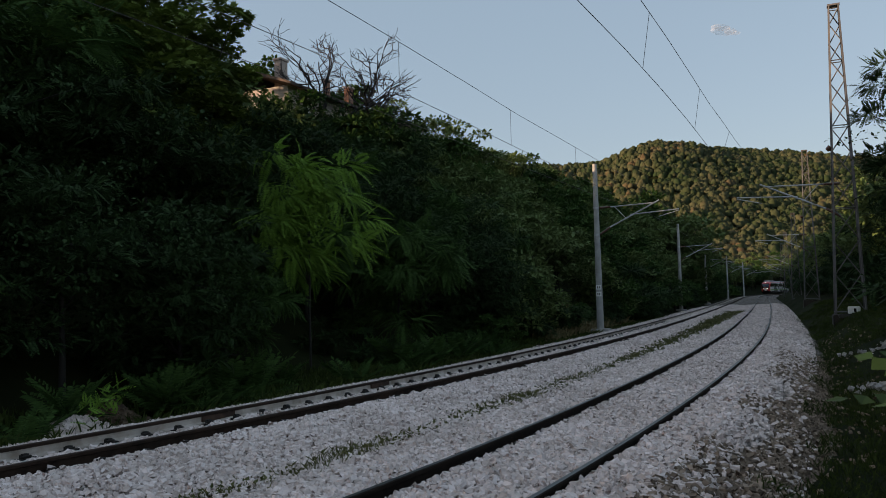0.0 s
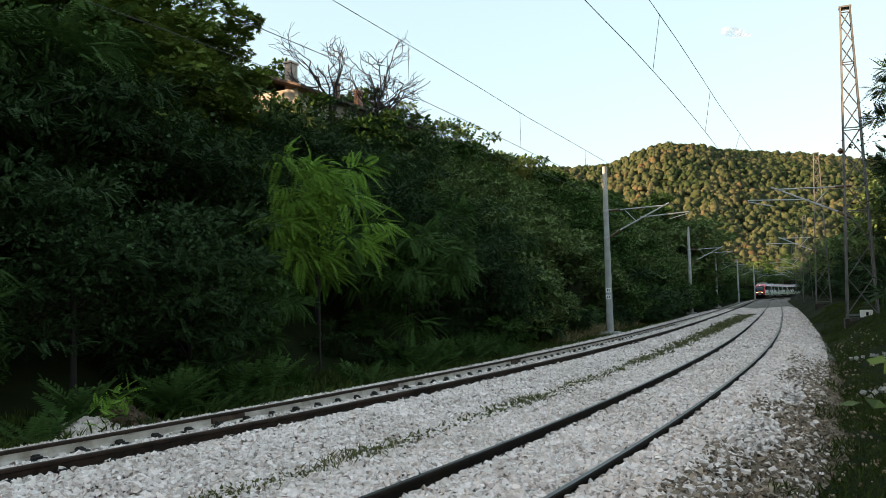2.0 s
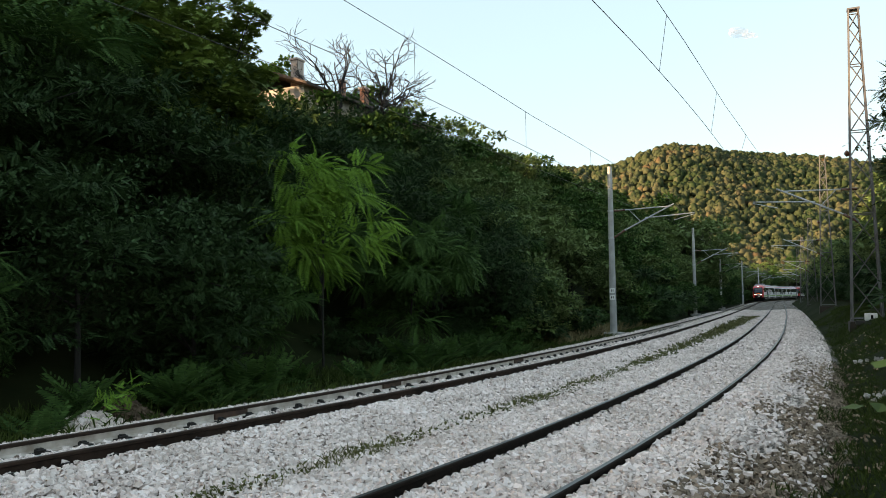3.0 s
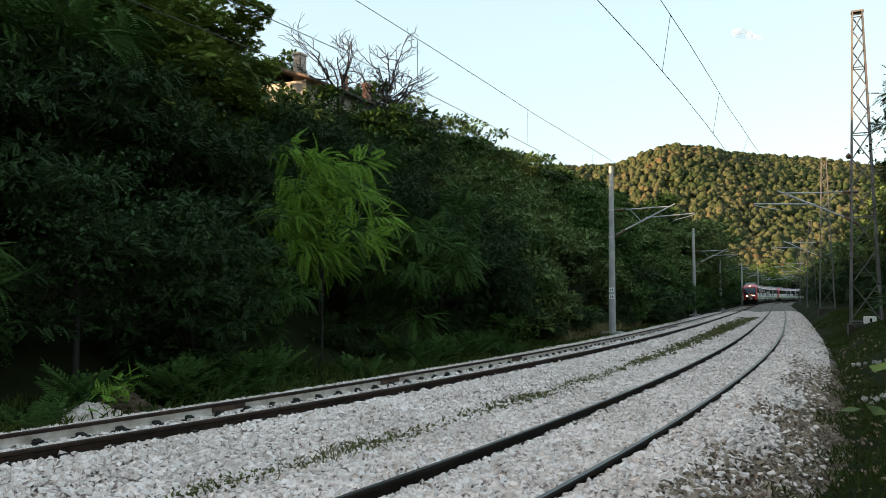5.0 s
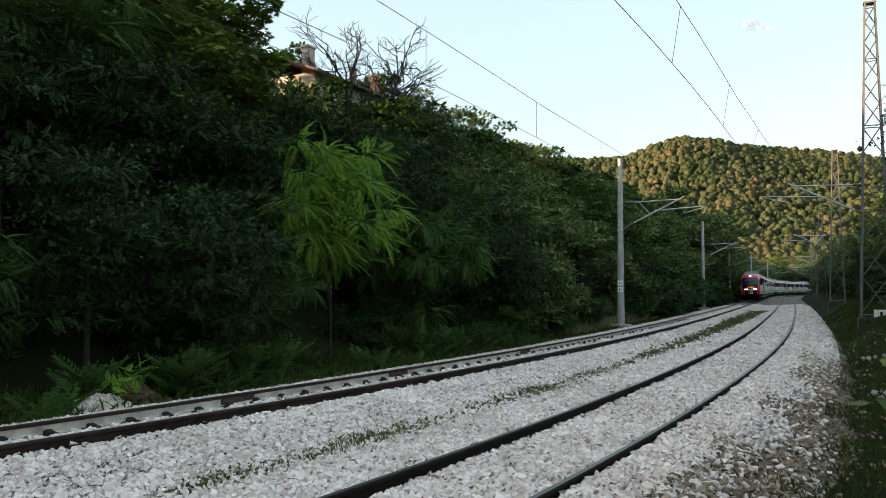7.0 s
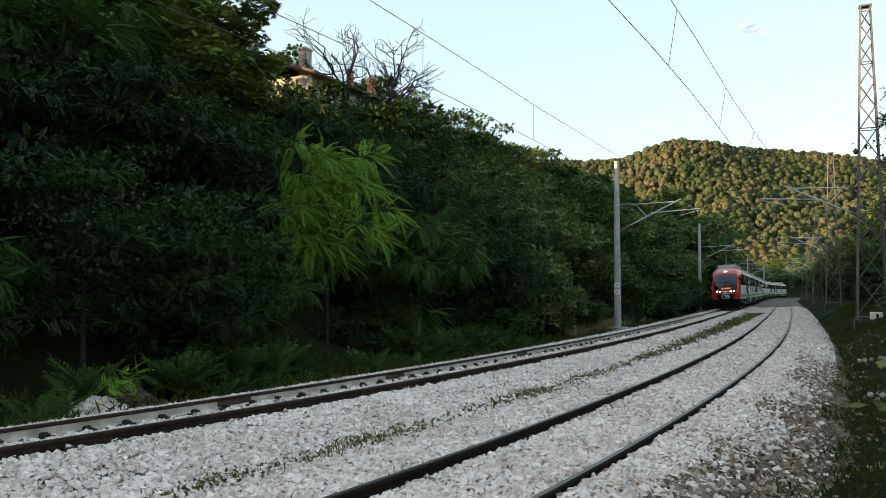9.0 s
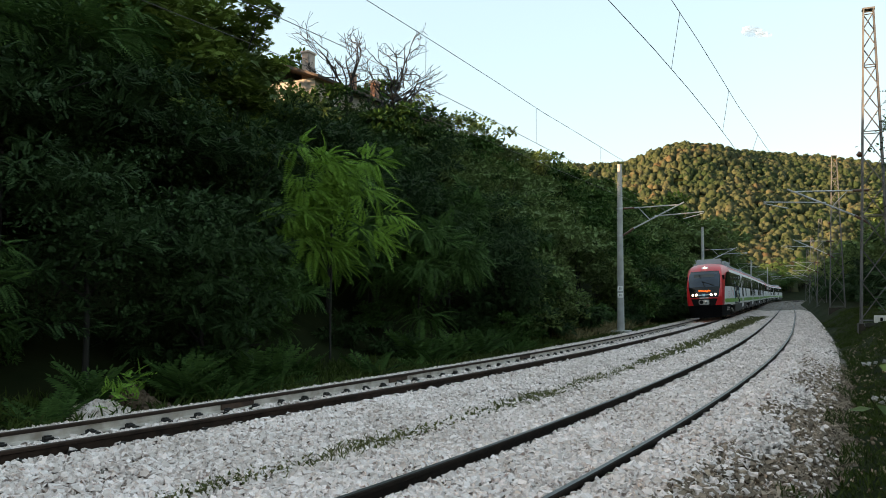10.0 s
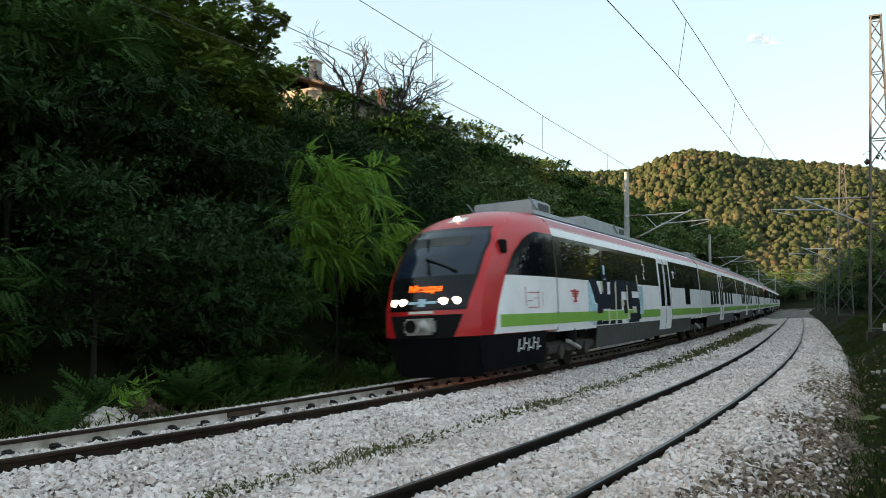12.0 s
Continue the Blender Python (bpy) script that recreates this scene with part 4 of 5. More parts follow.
def weeds():
    rng = np.random.default_rng(31)
    sp = []
    for _ in range(1500):
        s = 2 + 62 * rng.random() ** 1.1
        u = -2.40 + 0.012 * max(0.0, s - 25) + rng.normal(scale=0.06 + 0.0035 * s)
        if noise.noise((s * 0.35, 3.0, 0)) > -0.32 or s > 16:
            x, y, _ = line(s, u)
            sp.append((x, y, float(bed_z(np.array(s), np.array(u))) - 0.01))
    pos = np.repeat(np.asarray(sp, float), 14, 0)
    pos[:, :2] += rng.normal(scale=0.08, size=(len(pos), 2))
    pos[:, 2] += rng.uniform(0.0, 0.05, len(pos))
    d = rng.normal(size=(len(pos), 3)) + [0, 0, 0.8]
    v, q = scatter_leaves(rng, F_LEAF, pos, d / np.linalg.norm(d, axis=1)[:, None], rng.uniform(0.04, 0.10, len(pos)) * np.clip(pos[:, 1] / 22, 0.8, 1.8), 0.3)
    tagged(new("weed_strip", mesh_of("weed_strip", v, q, M_WEED)), "low green weeds in the ballast between the tracks", "weeds", kind="stuff")
    sp = []
    for _ in range(2600):
        s = -6 + 66 * rng.random()
        u = -float(far_off(s)) - rng.uniform(2.5, 4.6)
        x, y, _ = line(s, u)
        sp.append((float(x), float(y), max(slope_z(float(x), float(y)), float(bed_z(np.array(s), np.array(u))))))
    tufts("verge_grass", "green grass and weeds along the foot of the slope", 2, sp, 8, 0.28, M_GRASS)
    sp = []
    for _ in range(9500):
        s = -2 + 62 * rng.random() ** 1.3
        u = 2.1 + 6.0 * rng.random() ** 1.1
        if noise.noise((s * 0.5, u * 0.9, 7)) > (-0.3 if u > 2.6 else 0.12):
            x, y, _ = line(s, u)
            sp.append((float(x), float(y), max(slope_z(float(x), float(y)), float(bed_z(np.array(s), np.array(u)))) - 0.02))
    tufts("bank_grass", "dark green grass on the bank beside the line", 3, sp, 15, 0.13, M_GRASS)
    sp = []
    for _ in range(460):
        s = rng.uniform(29, 48)
        u = -float(far_off(s)) - rng.uniform(3.0, 6.0)
        x, y, _ = line(s, u)
        sp.append((float(x), float(y), slope_z(float(x), float(y))))
    tufts("dry_grass", "dry straw-coloured grass near the pole", 4, sp, 14, 0.62, M_DRY)
    sp = []
    for _ in range(420):
        s = 3 + 24 * rng.random()
        u = -2.38 + rng.normal(scale=0.09)
        if noise.noise((s * 0.55, 9.0, 0)) > 0.05:
            x, y, _ = line(s, u)
            sp.append((float(x), float(y), float(bed_z(np.array(s), np.array(u))) - 0.01))
    tufts("weed_tufts", "tufts of grass in the ballast between the tracks", 6, sp, 12, 0.15, M_WEED)


def hill_woods():
    """Crowns on the far hill, of leafy flakes."""
    rng = np.random.default_rng(8)
    n = 16500
    y = rng.uniform(222, 625, n)
    x = y * rng.uniform(0.02, 0.66, n)
    z = height(x, y)
    s, u = nearest(x, y)
    keep = (z > 0.4) & ((y > 330) | (np.abs(u + 2) > 11))
    x, y, z = x[keep], y[keep], z[keep]
    n, k = len(x), 16
    r = rng.uniform(1.1, 3.1, n)
    base = np.stack([x, y, z + rng.uniform(0.8, 4.4, n)], 1)
    tall = rng.uniform(0.9, 1.5, n)
    # domes of three rings of seven faces
    lift, turn = np.radians([-25, 15, 50, 84]), np.arange(7) * 2 * np.pi / 7
    e, t = np.meshgrid(lift, turn, indexing="ij")
    ring = np.stack([np.cos(e) * np.cos(t), np.cos(e) * np.sin(t), np.sin(e)], -1).reshape(-1, 3)
    lump = rng.uniform(0.74, 1.08, (n, len(ring), 1))
    dome = base[:, None] + ring * lump * r[:, None, None] * np.stack([0 * x + 1, 0 * x + 1, tall], 1)[:, None]
    i, j = np.meshgrid(np.arange(3), np.arange(7), indexing="ij")
    one = np.stack([i * 7 + j, i * 7 + (j + 1) % 7, (i + 1) * 7 + (j + 1) % 7, (i + 1) * 7 + j], -1).reshape(-1, 4)
    domes = (np.arange(n)[:, None, None] * len(ring) + one[None]).reshape(-1, 4)
    d = rng.normal(size=(n, k, 3))
    d[..., 2] = np.abs(d[..., 2]) - 0.2
    d /= np.linalg.norm(d, axis=2)[..., None]
    c = (base[:, None] + d * (r[:, None] * rng.uniform(0.86, 1.08, (n, k)))[..., None] * np.stack([0 * x + 1, 0 * x + 1, tall], 1)[:, None]).reshape(-1, 3)
    size = np.repeat(r * 0.2, k) * rng.uniform(0.6, 1.3, n * k)
    dd = d.reshape(-1, 3) + rng.normal(scale=0.25, size=(n * k, 3))
    dd /= np.linalg.norm(dd, axis=1)[:, None]
    a = np.cross(dd, rng.normal(size=dd.shape))
    a /= np.linalg.norm(a, axis=1)[:, None]
    b = np.cross(dd, a)
    v = np.stack([c + a * size[:, None], c + b * size[:, None], c - a * size[:, None], c - b * size[:, None]], 1)
    v, q = join([(dome, domes), (v, np.arange(n * k * 4).reshape(-1, 4))])
    ob = new("far_woods", mesh_of("far_woods", v, q, M_HILL, smooth=True))
    tagged(ob, "sunlit autumn woods on the far hill", "woods", kind="stuff")


def dead_tree(x, y, z, h):
    rng = np.random.default_rng(17)
    t = tagged(new("dead_tree"), "bare dead tree with many thin branches at the crest", "tree")
    t.matrix_basis = pose(x, y, z)

    def grow(parts, a, d, ln, r, depth):
        pts = [a]
        for k in range(4):
            d = d + rng.normal(scale=0.2, size=3) + [0, 0, 0.02]
            d = d / np.linalg.norm(d)
            pts.append(pts[-1] + d * ln / 4)
        parts.append(sweep(pts, np.linspace(r, r * 0.68, 5), 5))
        if depth:
            for k in range(2 if depth == 3 else 3):
                e = d + rng.normal(scale=0.58, size=3)
                grow(parts, pts[rng.integers(2, 5)], e / np.linalg.norm(e), ln * rng.uniform(0.58, 0.82), r * 0.66, depth - 1)

    for k in range(6):
        dd = np.array([-0.5 + 0.24 * k, rng.uniform(-0.3, 0.3), 1.0])
        parts = []
        grow(parts, np.array([-0.6 + 0.45 * k, 0, -1.0]), dd / np.linalg.norm(dd), h * 0.34, 0.105, 5)
        v, q = join(parts)
        part("limb", mesh_of("limb", v, q, M_DEAD), None, t)


# ---- house at the top of the slope ----
def house():
    h = tagged(new("house"), "old ochre plastered house with dark roof and chimneys", "house")
    h.matrix_basis = pose(-10.6, 46.0, 8.45, 0, 0, 62)
    part("wall", boxed(-1.5, 13.0, -4.0, 4.0, 0, 5.4), M_PLASTER, h)
    bm = bmesh.new()
    for sy in (-1, 1):
        vs = [bm.verts.new(c) for c in ((-2.0, sy * 4.6, 5.25), (13.5, sy * 4.6, 5.25), (13.5, 0, 6.9), (-2.0, 0, 6.9),
                                        (-2.0, sy * 4.6, 5.40), (13.5, sy * 4.6, 5.40), (13.5, 0, 7.08), (-2.0, 0, 7.08))]
        for f in ((0, 1, 2, 3), (4, 5, 6, 7), (0, 1, 5, 4), (1, 2, 6, 5), (3, 0, 4, 7)):
            bm.faces.new([vs[i] for i in f])
    part("roof", bm, M_ROOF, h)
    for x, y, zt, w, mt in ((0.9, -1.6, 7.75, 0.34, M_CHIM), (5.6, -1.6, 7.65, 0.22, M_BRICK), (8.2, -1.6, 7.75, 0.28, M_BRICK)):
        c = part("chimney", boxed(x - w, x + w, y - w * 0.7, y + w * 0.7, 5.6, zt, bev=0.02), mt, h, "weathered chimney")
        part("chimney_cap", boxed(x - w - 0.07, x + w + 0.07, y - w * 0.7 - 0.07, y + w * 0.7 + 0.07, zt, zt + 0.12), M_CHIM, c)
    for x in (-0.2, 3.2, 6.6, 10.0):
        w = part("window", boxed(x - 0.55, x + 0.55, -4.05, -3.99, 3.0, 4.5), M_SIGN, h, "white window frame")
        part("pane", boxed(x - 0.45, x - 0.04, -4.07, -4.052, 3.1, 4.4), M_PANE, w)
        part("pane", boxed(x + 0.04, x + 0.45, -4.07, -4.052, 3.1, 4.4), M_PANE, w)


# ---- the train: local x forward, y to its left side, z up from the rails ----
def half_width(z):
    return float(np.interp(z, [0.3, 0.93, 1.1, 2.15, 3.13, 3.35, 3.55, 3.68, 3.76, 3.8], [1.28, 1.37, 1.41, 1.41, 1.36, 1.30, 1.14, 0.9, 0.55, 0.0]))


def nose_x(z):
    return float(np.interp(z, [0.2, 0.95, 1.5, 2.1, 2.6, 3.0, 3.3, 3.5, 3.65, 3.76, 3.8], [1.35, 1.62, 1.58, 1.34, 0.98, 0.55, 0.08, -0.38, -0.95, -1.6, -2.3]))


def grid_mesh(fn, na, nb):
    bm = bmesh.new()
    vs = [[bm.verts.new(fn(i / na, j / nb)) for j in range(nb + 1)] for i in range(na + 1)]
    for i in range(na):
        for j in range(nb):
            f = bm.faces.new((vs[i][j], vs[i + 1][j], vs[i + 1][j + 1], vs[i][j + 1]))
            f.smooth = True
    return bm


def front(a, z, proud=0.0):
    """A place on the rounded cab front; a runs from -1 to 1 across."""
    k = abs(a)
    return (nose_x(z) + proud - 0.45 * k ** 2.4, a * (half_width(z) * TAPER + proud * k), z)


TAPER = 0.77


def cab_wall(x, z, sd, proud=0.0):
    """A place on the cab's side, which narrows towards the front."""
    e = nose_x(z) - 0.45
    t = max(0.0, min(1.0, (x + 2.3) / (e + 2.3 + 1e-6)))
    return (x, sd * (half_width(z) * (1 - (1 - TAPER) * t ** 1.7) + proud), z)


def panel(parent, name, x0, x1, z0, z1, mat, side=1, proud=0.012, label="", slant=0.0, steps=1):
    """A plate that follows the body side between two heights."""
    bm = bmesh.new()
    rows = []
    for k in range(steps + 1):
        z = z0 + (z1 - z0) * k / steps
        dx = slant * k / steps
        w = half_width(z)
        rows.append([bm.verts.new((x, side * y, z)) for x, y in ((x0 + dx, w - 0.03), (x0 + dx, w + proud), (x1 + dx, w + proud), (x1 + dx, w - 0.03))])
    for a, b in zip(rows[:-1], rows[1:]):
        for i in range(3):
            bm.faces.new((a[i], a[i + 1], b[i + 1], b[i]))
    bm.faces.new(rows[0])
    bm.faces.new(rows[-1])
    return part(name, bm, mat, parent, label)


def hull(x0, x1, mat, parent):
    zs = [0.90, 0.93, 1.1, 1.6, 2.15, 2.7, 3.13, 3.35, 3.5, 3.6, 3.68, 3.74, 3.79]
    prof = [(half_width(z), z) for z in zs] + [(0, 3.8)] + [(-half_width(z), z) for z in reversed(zs)]
    bm = bmesh.new()
    ends = [[bm.verts.new((x, y, z)) for y, z in prof] for x in (x0, x1)]
    n = len(prof)
    for i in range(n):
        bm.faces.new((ends[0][i], ends[0][(i + 1) % n], ends[1][(i + 1) % n], ends[1][i]))
    bm.faces.new(ends[0])
    bm.faces.new(list(reversed(ends[1])))
    return part("body", bm, mat, parent, "white painted car body")


def stripes(car, x0, x1, k0, k1):
    for sd in (1, -1):
        panel(car, "window_band", x0, x1, 2.15, 3.13, M_BLACKG, sd, 0.006, "black tinted window band", steps=2)
        panel(car, "green_stripe", x0, x1, 1.09, 1.34, M_GREEN, sd, 0.008, "light green stripe")
        panel(car, "red_stripe", x0, x1, 3.33, 3.56, M_PINK, sd, 0.008, "faded red stripe", steps=2)
        panel(car, "roof_edge", x0, x1, 3.57, 3.66, M_WHITE, sd, 0.01, "pale roof edge", steps=2)
        panel(car, "skirt", k0, k1, 0.42, 0.95, M_SKIRT, sd, 0.012, "dirty grey skirt")
    bm = bmesh.new()
    box(bm, x0, x1, -0.95, 0.95, 3.70, 3.80)
    part("roof", bm, M_GREY, car, "light grey roof")


def bogie(car, x):
    b = part("bogie", boxed(x - 1.6, x + 1.6, -1.15, 1.15, 0.42, 0.66, bev=0.05), M_UNDER, car, "brown dusty bogie")
    for sd in (-1, 1):
        part("side_frame", boxed(x - 1.75, x + 1.75, sd * 1.2 - 0.09, sd * 1.2 + 0.09, 0.40, 0.62, bev=0.04), M_UNDER, b)
        part("damper", rodded((x - 0.5, sd * 1.3, 0.45), (x + 0.4, sd * 1.3, 0.66), 0.05), M_CHROME, b)
        part("spring", rodded((x, sd * 1.18, 0.6), (x, sd * 1.18, 0.95), 0.2, seg=14), M_BLACK, b)
        for wx in (-0.95, 0.95):
            part("axle_box", rodded((x + wx, sd * 1.08, 0.43), (x + wx, sd * 1.34, 0.43), 0.17, seg=12), M_UNDER, b)
    for wx in (-0.95, 0.95):
        bm = bmesh.new()
        for sd in (-1, 1):
            rod(bm, (0, sd * 0.68, 0), (0, sd * 0.81, 0), 0.43, seg=28)
            rod(bm, (0, sd * 0.655, 0), (0, sd * 0.68, 0), 0.46, seg=28)
        rod(bm, (0, -0.66, 0), (0, 0.66, 0), 0.085, seg=12)
        w = part("wheelset", bm, M_UNDER, b)
        w.matrix_basis = pose(x + wx, 0, 0.43)


def side_windows(car, xs, w, z0=2.3, z1=3.02):
    for sd in (1, -1):
        for x in xs:
            p = panel(car, "window", x - w / 2, x + w / 2, z0, z1, M_PANE, sd, 0.012, steps=1)
            panel(p, "window_bar", x - w / 2, x + w / 2, z1 - 0.27, z1 - 0.24, M_BLACK, sd, 0.016)


def train_door(car, x):
    for sd in (1, -1):
        d = panel(car, "door", x - 0.98, x + 0.98, 0.62, 3.16, M_WHITE, sd, 0.018, "white double sliding door", steps=6)
        for k in (-1, 1):
            panel(d, "door_pane", x + k * 0.47 - 0.3, x + k * 0.47 + 0.3, 1.45, 2.98, M_PANE, sd, 0.024, steps=4)
        panel(d, "door_seam", x - 0.015, x + 0.015, 0.64, 3.14, M_BLACK, sd, 0.023, steps=6)
        panel(d, "door_edge", x - 1.02, x - 0.985, 0.62, 3.16, M_SKIRT, sd, 0.02, steps=6)


def roof_box(car, x0, x1, hw, ht, mat=None):
    mat = mat or M_GREY
    b = part("roof_unit", boxed(x0, x1, -hw, hw, 3.76, 3.76 + ht, bev=0.04), mat, car, "grey roof equipment box")
    for sd in (1, -1):
        part("grille", boxed(x0 + 0.15, x1 - 0.3 if x1 - x0 < 1.5 else x0 + 0.75, sd * hw - 0.01, sd * hw + 0.01, 3.84, 3.76 + ht - 0.08), M_SKIRT, b)
        part("brace", rodded((x0 + 0.9, sd * (hw + 0.02), 3.8), (x0 + 1.5, sd * (hw + 0.02), 3.74 + ht), 0.02, seg=5), M_GREY, b)


def marks(car):
    """Sprayed lettering on the side, unreadable: plain bars and slabs in its colours."""
    def slab(x, z, w, h, mat, lean=0.0, pr=0.02):
        panel(car, "spray_mark", -x - w / 2, -x + w / 2, z, z + h, mat, 1, pr, slant=lean)
    for x, z, w, h in ((4.95, 1.05, 0.5, 1.05), (10.3, 1.2, 0.5, 0.9), (7.25, 1.0, 0.35, 1.2), (6.25, 2.2, 0.16, 0.4), (8.55, 1.0, 0.3, 1.2), (5.25, 0.98, 0.4, 0.55)):
        slab(x, z, w, h, M_CYAN, 0.0, 0.015)
    for x, z, w, h, ln in ((5.65, 1.55, 0.62, 0.65, 0.6), (5.6, 0.98, 0.5, 0.62, -0.15), (6.2, 0.98, 0.55, 1.36, 0.0), (6.45, 1.4, 1.3, 0.4, 0.0), (6.95, 0.97, 0.5, 1.25, -0.1),
                           (7.65, 0.97, 0.52, 1.25, 0.0), (8.02, 1.9, 1.15, 0.33, 0.0), (8.35, 1.25, 0.34, 0.4, 0.1),
                           (8.95, 0.97, 0.5, 1.25, 0.06), (9.4, 1.92, 1.1, 0.3, 0.0), (9.4, 1.45, 1.1, 0.27, 0.0), (9.4, 0.97, 1.1, 0.27, 0.0), (9.92, 1.05, 0.42, 0.62, 0.08)):
        slab(x, z, w, h, M_NAVY, ln, 0.022)
    for x, z, w, h in ((7.32, 1.0, 0.09, 1.15), (8.6, 1.1, 0.09, 1.0), (6.55, 1.03, 0.1, 0.32), (9.4, 1.28, 0.4, 0.13), (9.9, 1.95, 0.1, 0.5), (8.02, 1.5, 0.26, 0.16), (5.95, 1.85, 0.1, 0.3)):
        slab(x, z, w, h, M_CREAM, 0.05, 0.027)
    for k in range(3):
        slab(10.9 + 0.04 * (k % 2), 2.34 + 0.23 * k, 0.16, 0.05, M_SIGN, 0.0, 0.02)
        slab(10.84 + 0.14 * (k % 2), 2.38 + 0.23 * k, 0.05, 0.16, M_SIGN, 0.0, 0.02)
        slab(16.2 + 0.03 * (k % 2), 2.45 + 0.2 * k, 0.12, 0.12, M_SKIRT, 0.05, 0.02)
    for x, z, w, h in ((15.7, 2.7, 0.42, 0.06), (15.7, 2.5, 0.14, 0.28)):
        slab(x, z, w, h, M_SIGN, 0.0, 0.02)
    def dab(x, z, w, h, mat, proud):
        part("spray_mark", grid_mesh(lambda i, j: cab_wall(-x - w / 2 + w * i, z + h * j, 1, proud), 3, 3), mat, car)
    for x, z, w, h in ((0.6, 1.5, 0.03, 0.42), (0.95, 1.46, 0.5, 0.02), (1.0, 1.78, 0.6, 0.022), (1.2, 1.48, 0.028, 0.36), (0.8, 1.6, 0.25, 0.02), (1.42, 1.5, 0.024, 0.3), (1.1, 1.66, 0.3, 0.018)):
        dab(x, z, w, h, M_PINK, 0.018)
    for x, z, w, h in ((3.62, 1.83, 0.62, 0.035), (3.62, 1.77, 0.48, 0.03), (3.62, 1.71, 0.34, 0.03), (3.62, 1.62, 0.1, 0.28), (3.62, 1.58, 0.26, 0.04)):
        slab(x, z, w, h, M_RED, 0.0, 0.016)
    for k in range(5):
        dab(0.35 + 0.22 * k, 0.55 + 0.03 * (k % 2), 0.045, 0.26, M_SIGN, 0.008)
        dab(0.45 + 0.22 * k, 0.6 + 0.1 * (k % 2), 0.13, 0.035, M_SIGN, 0.008)


def cab(car, lit):
    """The sloping, rounded cab front with its frame, glass, lamps and coupler."""
    part("front_shell", grid_mesh(lambda i, j: front(-1 + 2 * i, 0.95 + (3.795 - 0.95) * j), 28, 36), M_RED, car, "red painted cab front")
    part("apron", grid_mesh(lambda i, j: front(-1 + 2 * i, 0.16 + 0.8 * j, -0.02), 20, 4), M_APRON, car, "dark grey apron")
    # cab sides: red frame, white lower panel, dark side window, red top
    edge = lambda z: nose_x(z) - 0.45
    back = lambda z: float(np.interp(z, [0.95, 1.5, 2.1, 2.6, 3.0, 3.16], [0.72, 0.55, 0.2, -0.25, -0.85, -1.35]))
    for sd in (1, -1):
        def strip(name, f0, f1, z0, z1, mat, label, pr, nx=8, nz=10, sd=sd):
            def at(i, j):
                z = z0 + (z1 - z0) * j
                return cab_wall(f0(z) + (f1(z) - f0(z)) * i, z, sd, pr)
            return part(name, grid_mesh(at, nx, nz), mat, car, label)
        rear = lambda z: -2.3
        strip("cab_side", edge, rear, 0.95, 3.79, M_RED, "red cab side", 0.0, 10, 26)
        strip("cab_panel", back, rear, 0.96, 2.15, M_WHITE, "white lower cab panel", 0.012)
        strip("cab_window", back, rear, 2.15, 3.15, M_BLACKG, "dark cab side window", 0.014)
        strip("cab_pane", lambda z: back(z) - 0.35, lambda z: -1.6, 2.27, 2.9, M_PANE, "", 0.022)
        strip("green_stripe", lambda z: 0.5, rear, 1.09, 1.34, M_GREEN, "light green stripe", 0.02)
        strip("skirt", lambda z: edge(z), lambda z: -1.7, 0.25, 0.95, M_APRON, "dirty grey skirt", 0.0)
        x, y, z = cab_wall(0.1, 2.7, sd)
        part("mirror", boxed(x - 0.07, x + 0.08, y - 0.08, y + 0.1, 2.6, 2.88, bev=0.02), M_BLACK, car)
    widths = lambda z: float(np.interp(z, [1.52, 2.15, 2.9, 3.1], [0.74, 0.84, 0.88, 0.80]))
    part("screen_surround", grid_mesh(lambda i, j: (lambda z: front((-1 + 2 * i) * (widths(z) + 0.055), z, 0.011))(1.47 + 1.73 * j), 24, 20), M_BLACKG, car, "black glossy surround")
    part("windscreen", grid_mesh(lambda i, j: (lambda z: front((-1 + 2 * i) * widths(z), z, 0.02))(2.15 + 0.97 * j), 22, 12), M_SCREEN, car, "dark sloping windscreen")
    part("lamp_panel", grid_mesh(lambda i, j: (lambda z: front((-1 + 2 * i) * widths(z), z, 0.02))(1.50 + 0.655 * j), 22, 8), M_BLACKG, car, "black glossy lamp panel")
    part("recess", grid_mesh(lambda i, j: (lambda z: front((-1 + 2 * i) * (0.60 + 0.14 * j), z, 0.015))(0.93 + 0.45 * j), 16, 5), M_BLACK, car, "black coupler recess")
    bl = part("sun_blind", grid_mesh(lambda i, j: (lambda z: front((-1 + 2 * i) * 0.6, z, 0.024))(2.78 + 0.2 * j), 12, 2), M_SKIRT, car, "grey sun blind behind the glass")
    part("wiper", rodded(front(0.05, 2.2, 0.05), front(-0.28, 2.95, 0.05), 0.03, seg=5), M_BLACK, car)
    part("wiper", rodded(front(0.55, 2.22, 0.05), front(-0.1, 2.5, 0.05), 0.03, seg=5), M_BLACK, car)
    for a in (-0.63, -0.41, 0.41, 0.63):
        p0 = Vector(front(a, 1.64, 0.0))
        lp = part("headlamp", rodded(p0 - Vector((0.05, 0, 0)), p0 + Vector((0.045, 0, 0)), 0.074, seg=16), M_LAMP if lit else M_SIGN, car, "round headlamp")
    p0 = Vector(front(0.0, 3.42, 0.0))
    tl = part("top_lamp", grid_mesh(lambda i, j: front(-0.2 + 0.4 * i, 3.36 + 0.13 * j, 0.02 * math.sin(math.pi * i) * math.sin(math.pi * j) + 0.012), 8, 4), M_SIGN, car, "flat white upper lamp housing")
